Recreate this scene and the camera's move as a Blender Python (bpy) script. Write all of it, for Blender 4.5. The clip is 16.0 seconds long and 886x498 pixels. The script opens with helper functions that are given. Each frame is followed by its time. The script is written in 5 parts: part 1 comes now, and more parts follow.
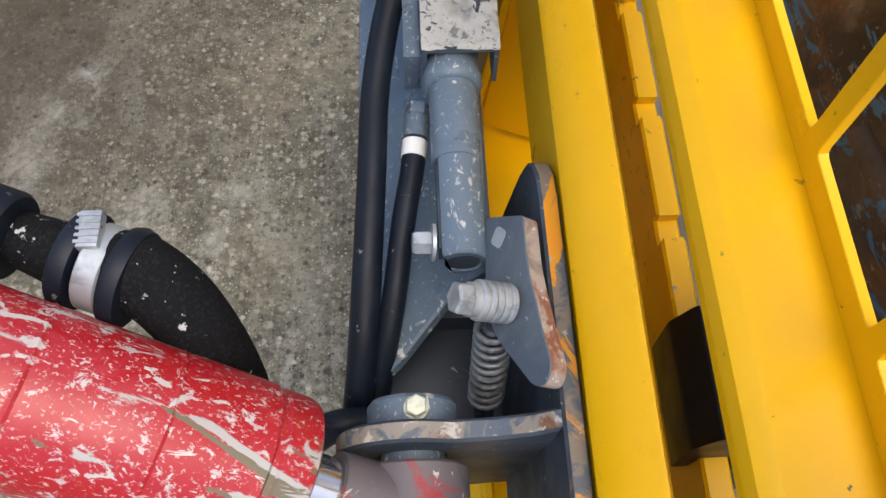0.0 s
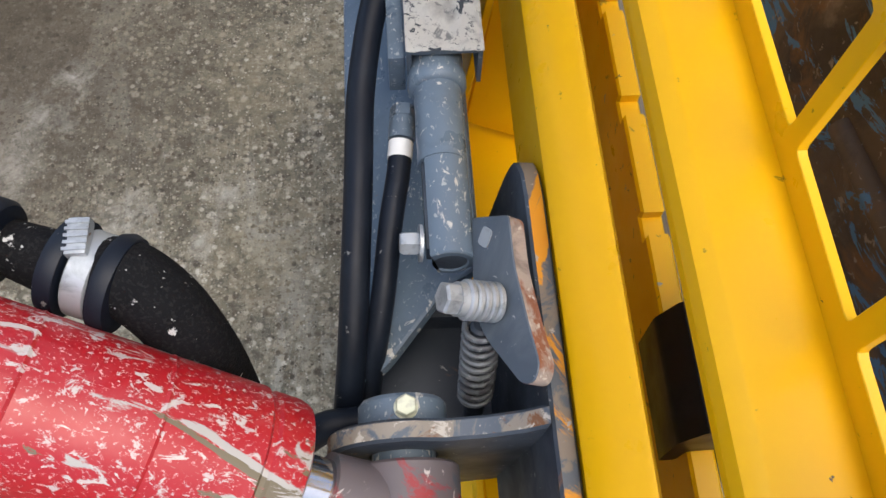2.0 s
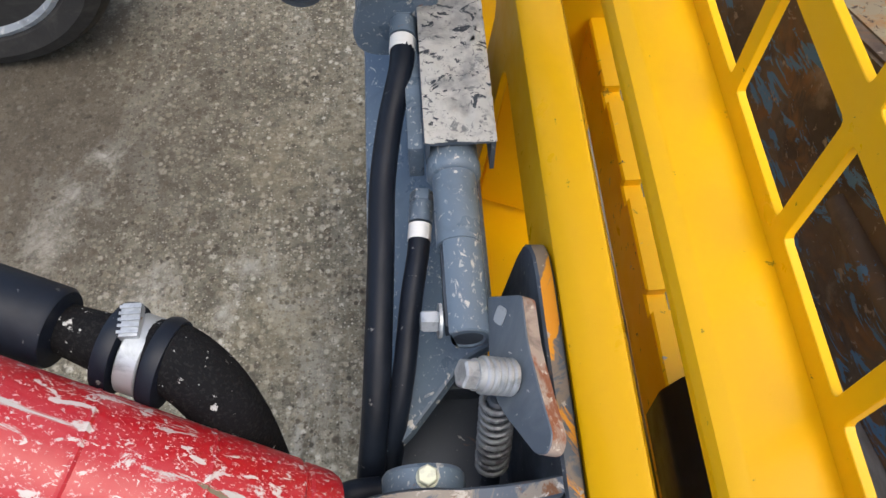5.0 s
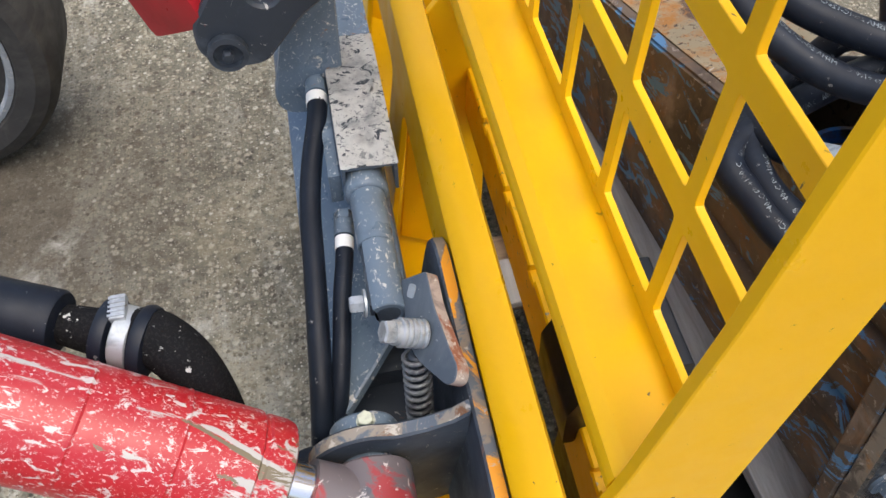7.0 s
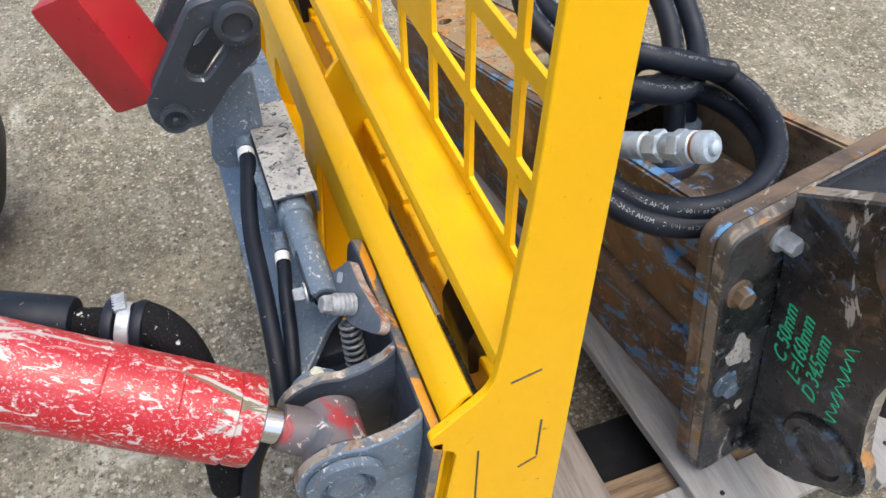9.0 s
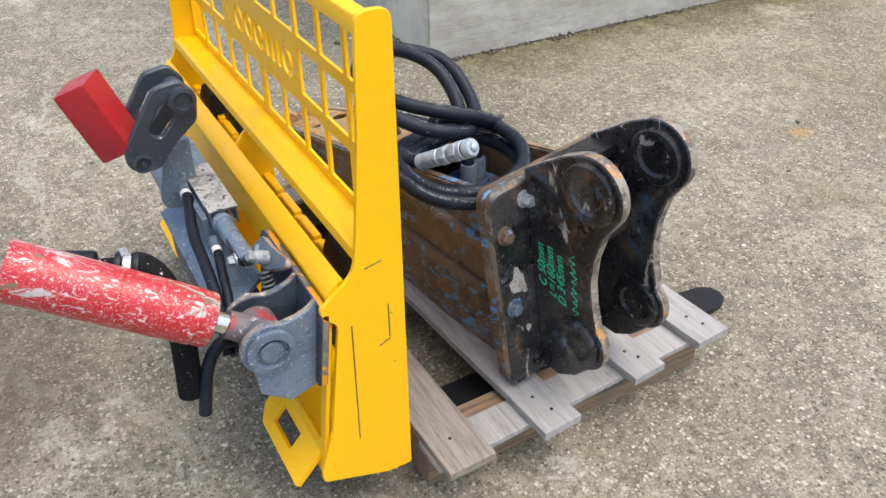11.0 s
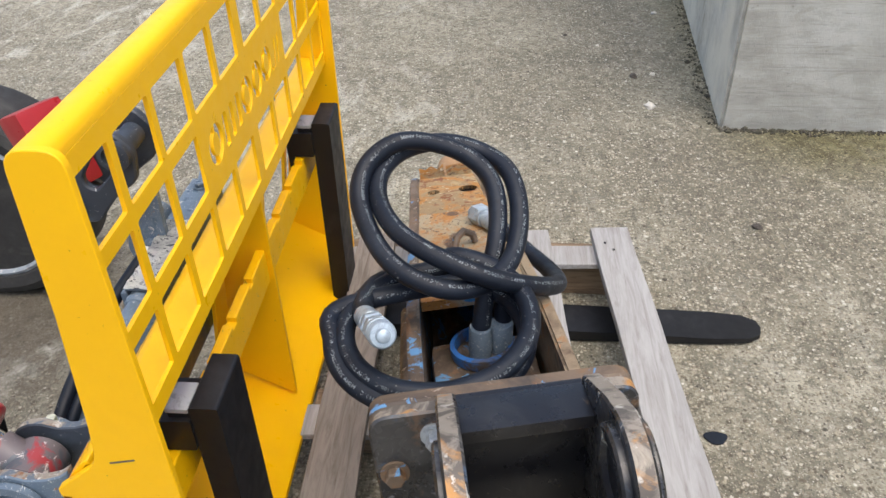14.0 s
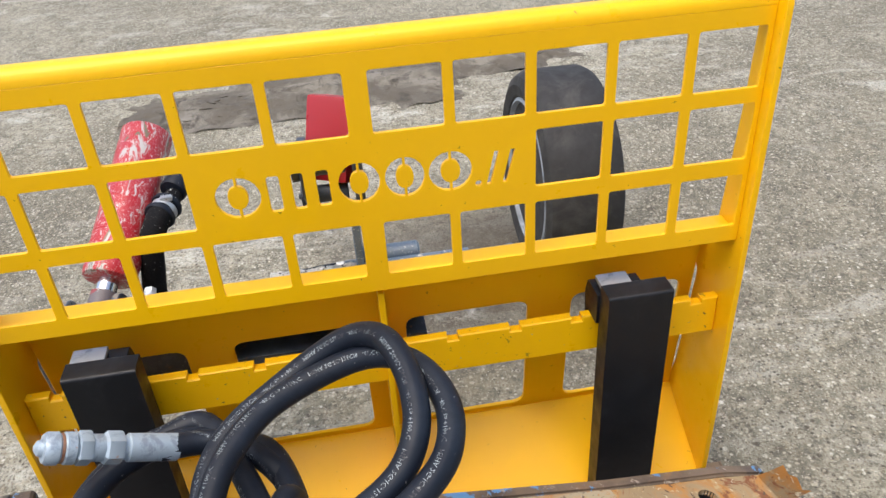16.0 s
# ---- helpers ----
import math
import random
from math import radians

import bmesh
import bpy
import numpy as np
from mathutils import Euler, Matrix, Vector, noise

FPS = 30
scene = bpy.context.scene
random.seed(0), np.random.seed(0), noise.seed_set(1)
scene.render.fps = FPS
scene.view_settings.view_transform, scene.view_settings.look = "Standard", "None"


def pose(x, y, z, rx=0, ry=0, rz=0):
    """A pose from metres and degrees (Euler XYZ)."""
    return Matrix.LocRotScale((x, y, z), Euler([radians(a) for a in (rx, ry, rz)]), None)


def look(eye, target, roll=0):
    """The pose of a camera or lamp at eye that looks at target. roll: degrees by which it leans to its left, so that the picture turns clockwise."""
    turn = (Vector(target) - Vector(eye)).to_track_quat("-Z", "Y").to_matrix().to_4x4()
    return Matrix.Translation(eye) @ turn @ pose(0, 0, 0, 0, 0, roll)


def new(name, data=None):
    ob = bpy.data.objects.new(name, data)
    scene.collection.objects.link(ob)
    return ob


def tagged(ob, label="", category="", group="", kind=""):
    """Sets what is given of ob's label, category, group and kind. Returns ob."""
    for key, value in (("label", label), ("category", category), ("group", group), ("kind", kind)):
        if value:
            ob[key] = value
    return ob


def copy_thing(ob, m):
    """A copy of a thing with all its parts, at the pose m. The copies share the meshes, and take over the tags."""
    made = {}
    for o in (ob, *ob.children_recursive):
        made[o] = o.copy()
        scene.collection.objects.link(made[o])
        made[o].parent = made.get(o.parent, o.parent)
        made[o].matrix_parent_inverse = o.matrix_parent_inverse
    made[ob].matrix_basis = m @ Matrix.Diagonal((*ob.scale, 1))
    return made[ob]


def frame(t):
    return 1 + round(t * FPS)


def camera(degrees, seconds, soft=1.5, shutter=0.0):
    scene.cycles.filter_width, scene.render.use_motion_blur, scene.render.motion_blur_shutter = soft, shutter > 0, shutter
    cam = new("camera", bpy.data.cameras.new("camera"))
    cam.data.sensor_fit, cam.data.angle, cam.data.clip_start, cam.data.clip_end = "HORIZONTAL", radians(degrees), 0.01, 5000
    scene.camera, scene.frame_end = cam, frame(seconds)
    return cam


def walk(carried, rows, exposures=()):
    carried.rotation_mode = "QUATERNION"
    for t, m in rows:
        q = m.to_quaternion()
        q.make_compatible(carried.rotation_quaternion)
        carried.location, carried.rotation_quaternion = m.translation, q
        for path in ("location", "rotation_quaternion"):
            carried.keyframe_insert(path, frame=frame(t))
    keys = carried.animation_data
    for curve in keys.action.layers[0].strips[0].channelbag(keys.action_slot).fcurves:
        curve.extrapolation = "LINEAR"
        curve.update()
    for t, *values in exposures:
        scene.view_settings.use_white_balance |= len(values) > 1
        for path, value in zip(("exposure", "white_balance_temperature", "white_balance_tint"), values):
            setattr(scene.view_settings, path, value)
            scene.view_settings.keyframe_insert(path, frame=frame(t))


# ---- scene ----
cam = camera(58.9, 16.0)
PATH = [
    (0, (-0.213, 0.015, 1.033), (-0.155, 0.87, -0.774), 1.7),
    (0.5, (-0.211, 0.016, 1.031), (-0.142, 0.861, -0.78), 2.1),
    (1, (-0.211, 0.015, 1.034), (-0.121, 0.854, -0.779), 2.9),
    (1.5, (-0.208, 0.014, 1.032), (-0.12, 0.85, -0.783), 2.8),
    (2, (-0.212, 0.015, 1.038), (-0.126, 0.862, -0.772), 2.5),
    (2.5, (-0.217, 0.017, 1.051), (-0.118, 0.89, -0.746), 3.1),
    (3, (-0.216, 0.022, 1.059), (-0.126, 0.909, -0.732), 2.5),
    (3.5, (-0.216, 0.013, 1.058), (-0.148, 0.926, -0.72), 1.4),
    (4, (-0.217, 0.012, 1.068), (-0.162, 0.937, -0.704), 0.4),
    (6.3, (-0.22, -0.04, 1.102), (-0.096, 1.085, -0.547), -0.3),
    (6.5, (-0.221, -0.066, 1.112), (-0.077, 1.078, -0.523), -0.5),
    (7, (-0.206, -0.146, 1.161), (0.016, 1.019, -0.449), -0.1),
    (7.5, (-0.18, -0.162, 1.193), (0.058, 1.029, -0.396), -1.2),
    (8, (-0.188, -0.18, 1.213), (0.089, 1.032, -0.353), -0.5),
    (8.5, (-0.187, -0.241, 1.223), (0.152, 0.997, -0.311), -1.6),
    (9, (-0.25, -0.371, 1.264), (0.208, 0.915, -0.197), -1.1),
    (9.5, (-0.284, -0.515, 1.315), (0.271, 0.817, -0.07), -0.6),
    (9.8, (-0.313, -0.686, 1.346), (0.292, 0.731, 0.07), -1.2),
    (10, (-0.327, -0.792, 1.366), (0.313, 0.652, 0.139), -1.4),
    (10.2, (-0.353, -0.833, 1.393), (0.366, 0.577, 0.171), 0.2),
    (12.3, (-0.534, -1.137, 1.405), (0.33, 0.361, 0.4), -2.1),
    (12.5, (-0.501, -1.079, 1.399), (0.343, 0.415, 0.371), -2.4),
    (13, (-0.313, -0.939, 1.338), (0.399, 0.602, 0.282), -2.3),
    (13.3, (-0.107, -0.838, 1.328), (0.448, 0.743, 0.237), -2.9),
    (13.5, (0.036, -0.772, 1.328), (0.46, 0.837, 0.218), -2.7),
    (14, (0.402, -0.583, 1.384), (0.274, 1.029, 0.207), -1.5),
    (14.5, (0.677, -0.285, 1.367), (-0.062, 1.138, 0.172), -3.0),
    (15, (0.889, 0.04, 1.368), (-0.328, 1.07, 0.16), -4.2),
    (15.5, (0.994, 0.327, 1.382), (-0.508, 0.891, 0.187), -4.7),
    (16, (0.955, 0.552, 1.359), (-0.697, 0.762, 0.252), -3.9),
]
walk(cam, [(t, look(eye, target, roll)) for t, eye, target, roll in PATH],
     [(0.0, 0.76), (4.2, 0.76), (6.3, 0.91), (8.0, 0.99), (9.5, 1.16), (10.2, 1.18), (12.3, 1.16), (13.5, 1.05), (15.0, 0.95), (16.0, 1.02)])

# ---- light ----
world = bpy.data.worlds.new("sky")
scene.world = world
world.use_nodes = True
wn = world.node_tree
sky = wn.nodes.new("ShaderNodeTexSky")
sky.sky_type, sky.sun_disc = "NISHITA", False
sky.sun_elevation, sky.sun_rotation = radians(71), radians(145)
sky.dust_density, sky.air_density = 4.0, 1.0
wn.links.new(sky.outputs["Color"], wn.nodes["Background"].inputs["Color"])
wn.nodes["Background"].inputs["Strength"].default_value = 0.15
sun = new("sun", bpy.data.lights.new("sun", "SUN"))
sun.data.energy, sun.data.angle, sun.data.color = 0.85, radians(60), (1.0, 0.97, 0.88)
sun.matrix_world = look((1.5, -1.5, 8.0), (0, 0.6, 0))


# ---- materials ----
def nodes_of(name):
    mat = bpy.data.materials.new(name)
    mat.use_nodes = True
    return mat, mat.node_tree.nodes, mat.node_tree.links, mat.node_tree.nodes["Principled BSDF"]


def coords(n, l, scale=(1, 1, 1), turn=(0, 0, 0)):
    tc, mp = n.new("ShaderNodeTexCoord"), n.new("ShaderNodeMapping")
    mp.inputs["Scale"].default_value, mp.inputs["Rotation"].default_value = scale, turn
    l.new(tc.outputs["Object"], mp.inputs["Vector"])
    return mp.outputs["Vector"]


def noise_tex(n, l, vec, scale, detail=6, rough=0.6, dist=0.0):
    t = n.new("ShaderNodeTexNoise")
    t.inputs["Scale"].default_value, t.inputs["Detail"].default_value = scale, detail
    t.inputs["Roughness"].default_value, t.inputs["Distortion"].default_value = rough, dist
    l.new(vec, t.inputs["Vector"])
    return t.outputs["Fac"]


def ramp(n, l, fac, stops):
    r = n.new("ShaderNodeValToRGB")
    while len(r.color_ramp.elements) < len(stops):
        r.color_ramp.elements.new(0.5)
    for e, (p, c) in zip(r.color_ramp.elements, stops):
        e.position, e.color = p, (*c, 1) if not isinstance(c, (int, float)) else (c, c, c, 1)
    l.new(fac, r.inputs["Fac"])
    return r.outputs["Color"]


def mix(n, l, fac, a, b, kind="MIX"):
    m = n.new("ShaderNodeMix")
    m.data_type, m.blend_type = "RGBA", kind
    for key, v in (("Factor", fac), ("A", a), ("B", b)):
        sock = [s for s in m.inputs if s.name == key and (s.type == "RGBA" or key == "Factor" and s.type == "VALUE")][0]
        if isinstance(v, (int, float)):
            sock.default_value = v
        elif isinstance(v, tuple):
            sock.default_value = (*v, 1)
        else:
            l.new(v, sock)
    return [s for s in m.outputs if s.type == "RGBA"][0]


def bump(n, l, b, height, strength=0.3, dist=0.002):
    k = n.new("ShaderNodeBump")
    k.inputs["Strength"].default_value, k.inputs["Distance"].default_value = strength, dist
    l.new(height, k.inputs["Height"])
    l.new(k.outputs["Normal"], b.inputs["Normal"])


def painted(name, base, rough=0.4, layers=(), grain=0.06, metal=0.0, coat=0.0, bump_scale=120, bump_strength=0.08, gloss=0.5):
    """Paint with tonal drift and worn layers: each layer is (colour, scale, from, to, distortion, stretch)."""
    mat, n, l, b = nodes_of(name)
    v = coords(n, l)
    drift = noise_tex(n, l, v, 5, 4)
    col = mix(n, l, ramp(n, l, drift, [(0.3, 0.0), (0.7, 1.0)]), tuple(c * (1 - grain) for c in base), tuple(min(1, c * (1 + grain)) for c in base))
    for colour, scale, lo, hi, dist, stretch in layers:
        vv = coords(n, l, stretch)
        f = ramp(n, l, noise_tex(n, l, vv, scale, 9, 0.65, dist), [(lo, 0.0), (hi, 1.0)])
        col = mix(n, l, f, col, colour)
    l.new(col, b.inputs["Base Color"])
    r = ramp(n, l, noise_tex(n, l, v, 30, 5), [(0.3, max(0.05, rough - 0.1)), (0.7, min(1, rough + 0.12))])
    l.new(r, b.inputs["Roughness"])
    b.inputs["Metallic"].default_value = metal
    b.inputs["Coat Weight"].default_value = coat
    b.inputs["Specular IOR Level"].default_value = gloss
    bump(n, l, b, noise_tex(n, l, v, bump_scale, 4), bump_strength, 0.001)
    return mat


ONE = (1, 1, 1)
yellow = painted("yellow_paint", (0.88, 0.475, 0.001), 0.36, [((0.83, 0.435, 0.002), 2.5, 0.45, 0.75, 0.4, ONE), ((0.42, 0.24, 0.01), 70, 0.675, 0.70, 0.3, ONE), ((0.10, 0.08, 0.05), 90, 0.70, 0.715, 0.3, ONE)], 0.03, bump_scale=220, bump_strength=0.04, gloss=0.36)
yellow_worn = painted("worn_yellow_paint", (0.88, 0.475, 0.001), 0.36, [((0.83, 0.435, 0.002), 2.5, 0.45, 0.75, 0.4, ONE), ((0.40, 0.24, 0.02), 55, 0.65, 0.67, 0.6, ONE), ((0.08, 0.065, 0.04), 80, 0.66, 0.675, 0.6, ONE), ((0.40, 0.36, 0.30), 90, 0.67, 0.68, 0.6, ONE)], 0.03, bump_scale=220, bump_strength=0.04, gloss=0.36)
blue_grey = painted("blue_grey_paint", (0.125, 0.170, 0.220), 0.33, [((0.065, 0.088, 0.115), 7, 0.48, 0.7, 0.6, ONE), ((0.36, 0.38, 0.38), 260, 0.60, 0.64, 0.5, (1, 0.7, 1)), ((0.52, 0.51, 0.47), 60, 0.625, 0.645, 1.6, (1, 0.7, 1)), ((0.50, 0.49, 0.45), 22, 0.65, 0.66, 1.6, (1.4, 0.7, 1)), ((0.24, 0.11, 0.05), 34, 0.66, 0.69, 0.8, ONE)], 0.1)
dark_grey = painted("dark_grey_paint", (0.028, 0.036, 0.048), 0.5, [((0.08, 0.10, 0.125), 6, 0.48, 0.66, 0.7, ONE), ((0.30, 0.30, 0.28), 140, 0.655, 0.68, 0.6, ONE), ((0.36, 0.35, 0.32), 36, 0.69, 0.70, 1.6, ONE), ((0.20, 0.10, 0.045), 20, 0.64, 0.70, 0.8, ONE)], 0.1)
rusty_edge = painted("worn_steel_edge", (0.235, 0.205, 0.165), 0.55, [((0.085, 0.105, 0.13), 22, 0.53, 0.57, 0.9, ONE), ((0.17, 0.075, 0.03), 36, 0.53, 0.60, 1.0, ONE), ((0.46, 0.42, 0.36), 75, 0.575, 0.62, 0.6, ONE), ((0.60, 0.26, 0.01), 14, 0.65, 0.665, 0.8, ONE)], 0.12, bump_strength=0.35)
orange_worn = painted("worn_orange_paint_on_steel", (0.20, 0.16, 0.12), 0.55, [((0.09, 0.105, 0.12), 22, 0.52, 0.56, 0.9, ONE), ((0.66, 0.27, 0.008), 11, 0.50, 0.52, 0.9, (1, 0.6, 1)), ((0.40, 0.36, 0.30), 60, 0.60, 0.63, 0.6, ONE)], 0.12, bump_strength=0.3)
plaster_crust = painted("white_crust_on_steel", (0.72, 0.72, 0.68), 0.9, [((0.42, 0.43, 0.42), 14, 0.50, 0.62, 0.8, ONE), ((0.30, 0.31, 0.31), 120, 0.56, 0.62, 0.8, ONE), ((0.07, 0.085, 0.10), 40, 0.585, 0.61, 1.6, (1, 1.6, 1)), ((0.06, 0.075, 0.095), 110, 0.63, 0.66, 1.0, ONE)], 0.06, bump_scale=130, bump_strength=0.9)
red_barrel = painted("scraped_red_barrel_paint", (0.38, 0.006, 0.012), 0.40, [((0.30, 0.006, 0.009), 8, 0.50, 0.68, 0.5, (1, 1, 0.4)), ((0.40, 0.03, 0.035), 30, 0.50, 0.66, 0.8, (1, 1, 0.5)), ((0.58, 0.30, 0.29), 420, 0.58, 0.64, 0.3, (1, 1, 0.8)), ((0.48, 0.38, 0.36), 210, 0.585, 0.625, 0.6, (1, 1, 0.7)), ((0.50, 0.45, 0.42), 80, 0.585, 0.62, 1.0, (1.1, 1.1, 0.6)), ((0.40, 0.38, 0.35), 26, 0.575, 0.61, 1.6, (1.1, 1.1, 0.33)), ((0.15, 0.12, 0.07), 26, 0.63, 0.645, 1.6, (1.1, 1.1, 0.30))], 0.08, coat=0.1)
red_plain = painted("red_paint", (0.33, 0.012, 0.018), 0.35, [((0.20, 0.01, 0.012), 12, 0.5, 0.75, 0.5, ONE)], 0.08)
zinc = painted("zinc_steel", (0.46, 0.49, 0.51), 0.45, [((0.28, 0.30, 0.31), 50, 0.5, 0.65, 0.6, ONE), ((0.24, 0.15, 0.09), 60, 0.66, 0.70, 0.6, ONE)], 0.08, metal=0.55)
spring_steel = painted("dull_spring_steel", (0.20, 0.21, 0.215), 0.5, [((0.10, 0.10, 0.105), 60, 0.5, 0.62, 0.5, ONE), ((0.36, 0.36, 0.35), 90, 0.60, 0.66, 0.5, ONE)], 0.08, metal=0.4)
chrome = painted("chrome_rod", (0.62, 0.61, 0.60), 0.12, [((0.62, 0.30, 0.03), 9, 0.62, 0.64, 0.6, (1, 1, 0.6)), ((0.10, 0.09, 0.08), 14, 0.66, 0.72, 0.8, ONE)], 0.05, metal=1.0)
silver_paint = painted("silver_fitting", (0.37, 0.44, 0.49), 0.42, [((0.24, 0.28, 0.32), 40, 0.52, 0.62, 0.6, ONE), ((0.45, 0.20, 0.08), 45, 0.66, 0.70, 0.4, ONE)], 0.08, metal=0.3)
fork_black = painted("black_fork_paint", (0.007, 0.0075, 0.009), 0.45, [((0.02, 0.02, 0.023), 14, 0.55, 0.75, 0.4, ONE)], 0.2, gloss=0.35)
breaker_black = painted("black_greasy_steel", (0.014, 0.014, 0.016), 0.28, [((0.06, 0.058, 0.056), 7, 0.46, 0.64, 0.9, ONE), ((0.11, 0.07, 0.045), 14, 0.57, 0.65, 1.0, ONE), ((0.12, 0.12, 0.125), 80, 0.60, 0.65, 1.0, ONE), ((0.05, 0.075, 0.11), 11, 0.58, 0.62, 1.4, ONE), ((0.36, 0.34, 0.30), 17, 0.61, 0.63, 1.8, (1, 1, 0.5))], 0.2, bump_scale=45, bump_strength=0.45)
breaker_rust = painted("rusty_steel", (0.135, 0.095, 0.062), 0.6, [((0.05, 0.038, 0.03), 6, 0.46, 0.62, 0.9, ONE), ((0.20, 0.10, 0.04), 11, 0.52, 0.66, 1.0, ONE), ((0.30, 0.24, 0.19), 5, 0.58, 0.70, 0.7, ONE), ((0.09, 0.22, 0.40), 17, 0.56, 0.58, 1.0, (1, 0.8, 1.8)), ((0.30, 0.25, 0.20), 60, 0.61, 0.65, 0.8, ONE)], 0.15, bump_scale=60, bump_strength=0.5)
deck_rust = painted("dusty_rust_deck", (0.315, 0.262, 0.168), 0.75, [((0.36, 0.305, 0.215), 4, 0.52, 0.66, 0.8, ONE), ((0.36, 0.16, 0.035), 6, 0.47, 0.59, 1.2, ONE), ((0.11, 0.065, 0.04), 12, 0.56, 0.64, 1.4, ONE), ((0.34, 0.15, 0.04), 75, 0.56, 0.62, 0.8, ONE), ((0.07, 0.045, 0.03), 110, 0.58, 0.63, 0.8, ONE), ((0.46, 0.41, 0.34), 60, 0.62, 0.66, 0.8, ONE), ((0.05, 0.22, 0.48), 9, 0.68, 0.69, 0.7, ONE)], 0.12, bump_scale=60, bump_strength=0.6)
deck_end = painted("orange_rust", (0.25, 0.18, 0.095), 0.8, [((0.36, 0.155, 0.028), 9, 0.44, 0.56, 1.4, ONE), ((0.36, 0.27, 0.14), 16, 0.54, 0.62, 1.2, ONE), ((0.17, 0.06, 0.02), 24, 0.55, 0.61, 1.4, ONE), ((0.08, 0.05, 0.03), 60, 0.60, 0.64, 1.0, ONE), ((0.50, 0.43, 0.30), 90, 0.62, 0.66, 0.8, ONE)], 0.12, bump_scale=70, bump_strength=0.7)
chisel_rust = painted("rust_brown_chisel", (0.30, 0.175, 0.085), 0.75, [((0.40, 0.27, 0.16), 12, 0.50, 0.64, 0.8, ONE), ((0.14, 0.075, 0.04), 20, 0.56, 0.64, 1.0, ONE)], 0.12, bump_scale=60, bump_strength=0.4)
pale_side = painted("pale_brown_steel", (0.29, 0.225, 0.14), 0.75, [((0.30, 0.225, 0.145), 40, 0.56, 0.64, 0.8, ONE), ((0.08, 0.055, 0.035), 70, 0.57, 0.63, 0.8, ONE), ((0.10, 0.065, 0.04), 6, 0.48, 0.64, 0.9, ONE), ((0.27, 0.205, 0.135), 4, 0.5, 0.66, 0.7, ONE), ((0.30, 0.13, 0.04), 15, 0.58, 0.66, 1.0, ONE)], 0.12, bump_scale=60, bump_strength=0.4)
blue_paint = painted("blue_paint", (0.02, 0.11, 0.33), 0.45, [((0.06, 0.05, 0.045), 14, 0.50, 0.58, 1.0, ONE)], 0.1)
flaked_paint = painted("pale_flaked_paint", (0.50, 0.47, 0.42), 0.6, [((0.30, 0.26, 0.22), 60, 0.5, 0.62, 0.8, ONE), ((0.05, 0.045, 0.04), 90, 0.58, 0.62, 1.2, ONE)], 0.1)
blue_flake = painted("faded_blue_paint", (0.16, 0.30, 0.45), 0.5, [((0.05, 0.05, 0.05), 80, 0.56, 0.62, 1.0, ONE)], 0.1)
bare_rust = painted("rubbed_rust", (0.20, 0.085, 0.045), 0.7, [((0.32, 0.17, 0.10), 40, 0.5, 0.62, 0.8, ONE), ((0.10, 0.06, 0.045), 60, 0.55, 0.65, 0.8, ONE)], 0.1, bump_strength=0.3)
bare_edge = painted("bare_worn_edge", (0.27, 0.235, 0.19), 0.55, [((0.10, 0.085, 0.07), 18, 0.48, 0.56, 0.8, ONE), ((0.40, 0.20, 0.06), 12, 0.57, 0.64, 0.8, ONE), ((0.44, 0.41, 0.36), 60, 0.58, 0.64, 0.5, ONE)], 0.12, metal=0.2, bump_strength=0.3)
rubber = painted("black_hose_rubber", (0.006, 0.009, 0.016), 0.50, [((0.013, 0.019, 0.030), 12, 0.48, 0.70, 0.4, ONE), ((0.16, 0.16, 0.155), 110, 0.66, 0.68, 0.2, ONE)], 0.2, bump_scale=200, bump_strength=0.12, gloss=0.28)
tyre_rubber = painted("tyre_rubber", (0.022, 0.021, 0.020), 0.8, [((0.055, 0.052, 0.046), 10, 0.5, 0.7, 0.6, ONE)], 0.15, bump_scale=60, bump_strength=0.3)
label_white = painted("white_label", (0.75, 0.75, 0.73), 0.6, [((0.4, 0.4, 0.39), 70, 0.6, 0.68, 0.3, ONE)], 0.04)
print_grey = painted("grey_hose_print", (0.24, 0.27, 0.28), 0.7, [((0.04, 0.04, 0.045), 60, 0.48, 0.56, 0.3, ONE)], 0.1)
green_ink = painted("green_paint_marker", (0.02, 0.50, 0.24), 0.5, [], 0.08)
weave = painted("woven_sleeve", (0.007, 0.007, 0.008), 0.8, [((0.016, 0.016, 0.016), 420, 0.52, 0.60, 0.0, ONE), ((0.45, 0.45, 0.43), 150, 0.66, 0.68, 0.3, ONE), ((0.50, 0.50, 0.48), 60, 0.675, 0.69, 0.3, ONE)], 0.15, bump_scale=420, bump_strength=0.8, gloss=0.12)
wheel_grey = painted("scuffed_grey_rim_paint", (0.27, 0.30, 0.33), 0.5, [((0.12, 0.13, 0.14), 8, 0.50, 0.64, 0.8, ONE), ((0.42, 0.43, 0.43), 40, 0.58, 0.64, 0.8, ONE), ((0.16, 0.10, 0.06), 20, 0.62, 0.68, 0.8, ONE)], 0.1)
web_black = painted("black_greased_web", (0.009, 0.009, 0.011), 0.3, [((0.03, 0.03, 0.03), 8, 0.52, 0.68, 0.8, ONE), ((0.10, 0.07, 0.045), 30, 0.64, 0.69, 1.0, ONE)], 0.2, bump_scale=45, bump_strength=0.4)
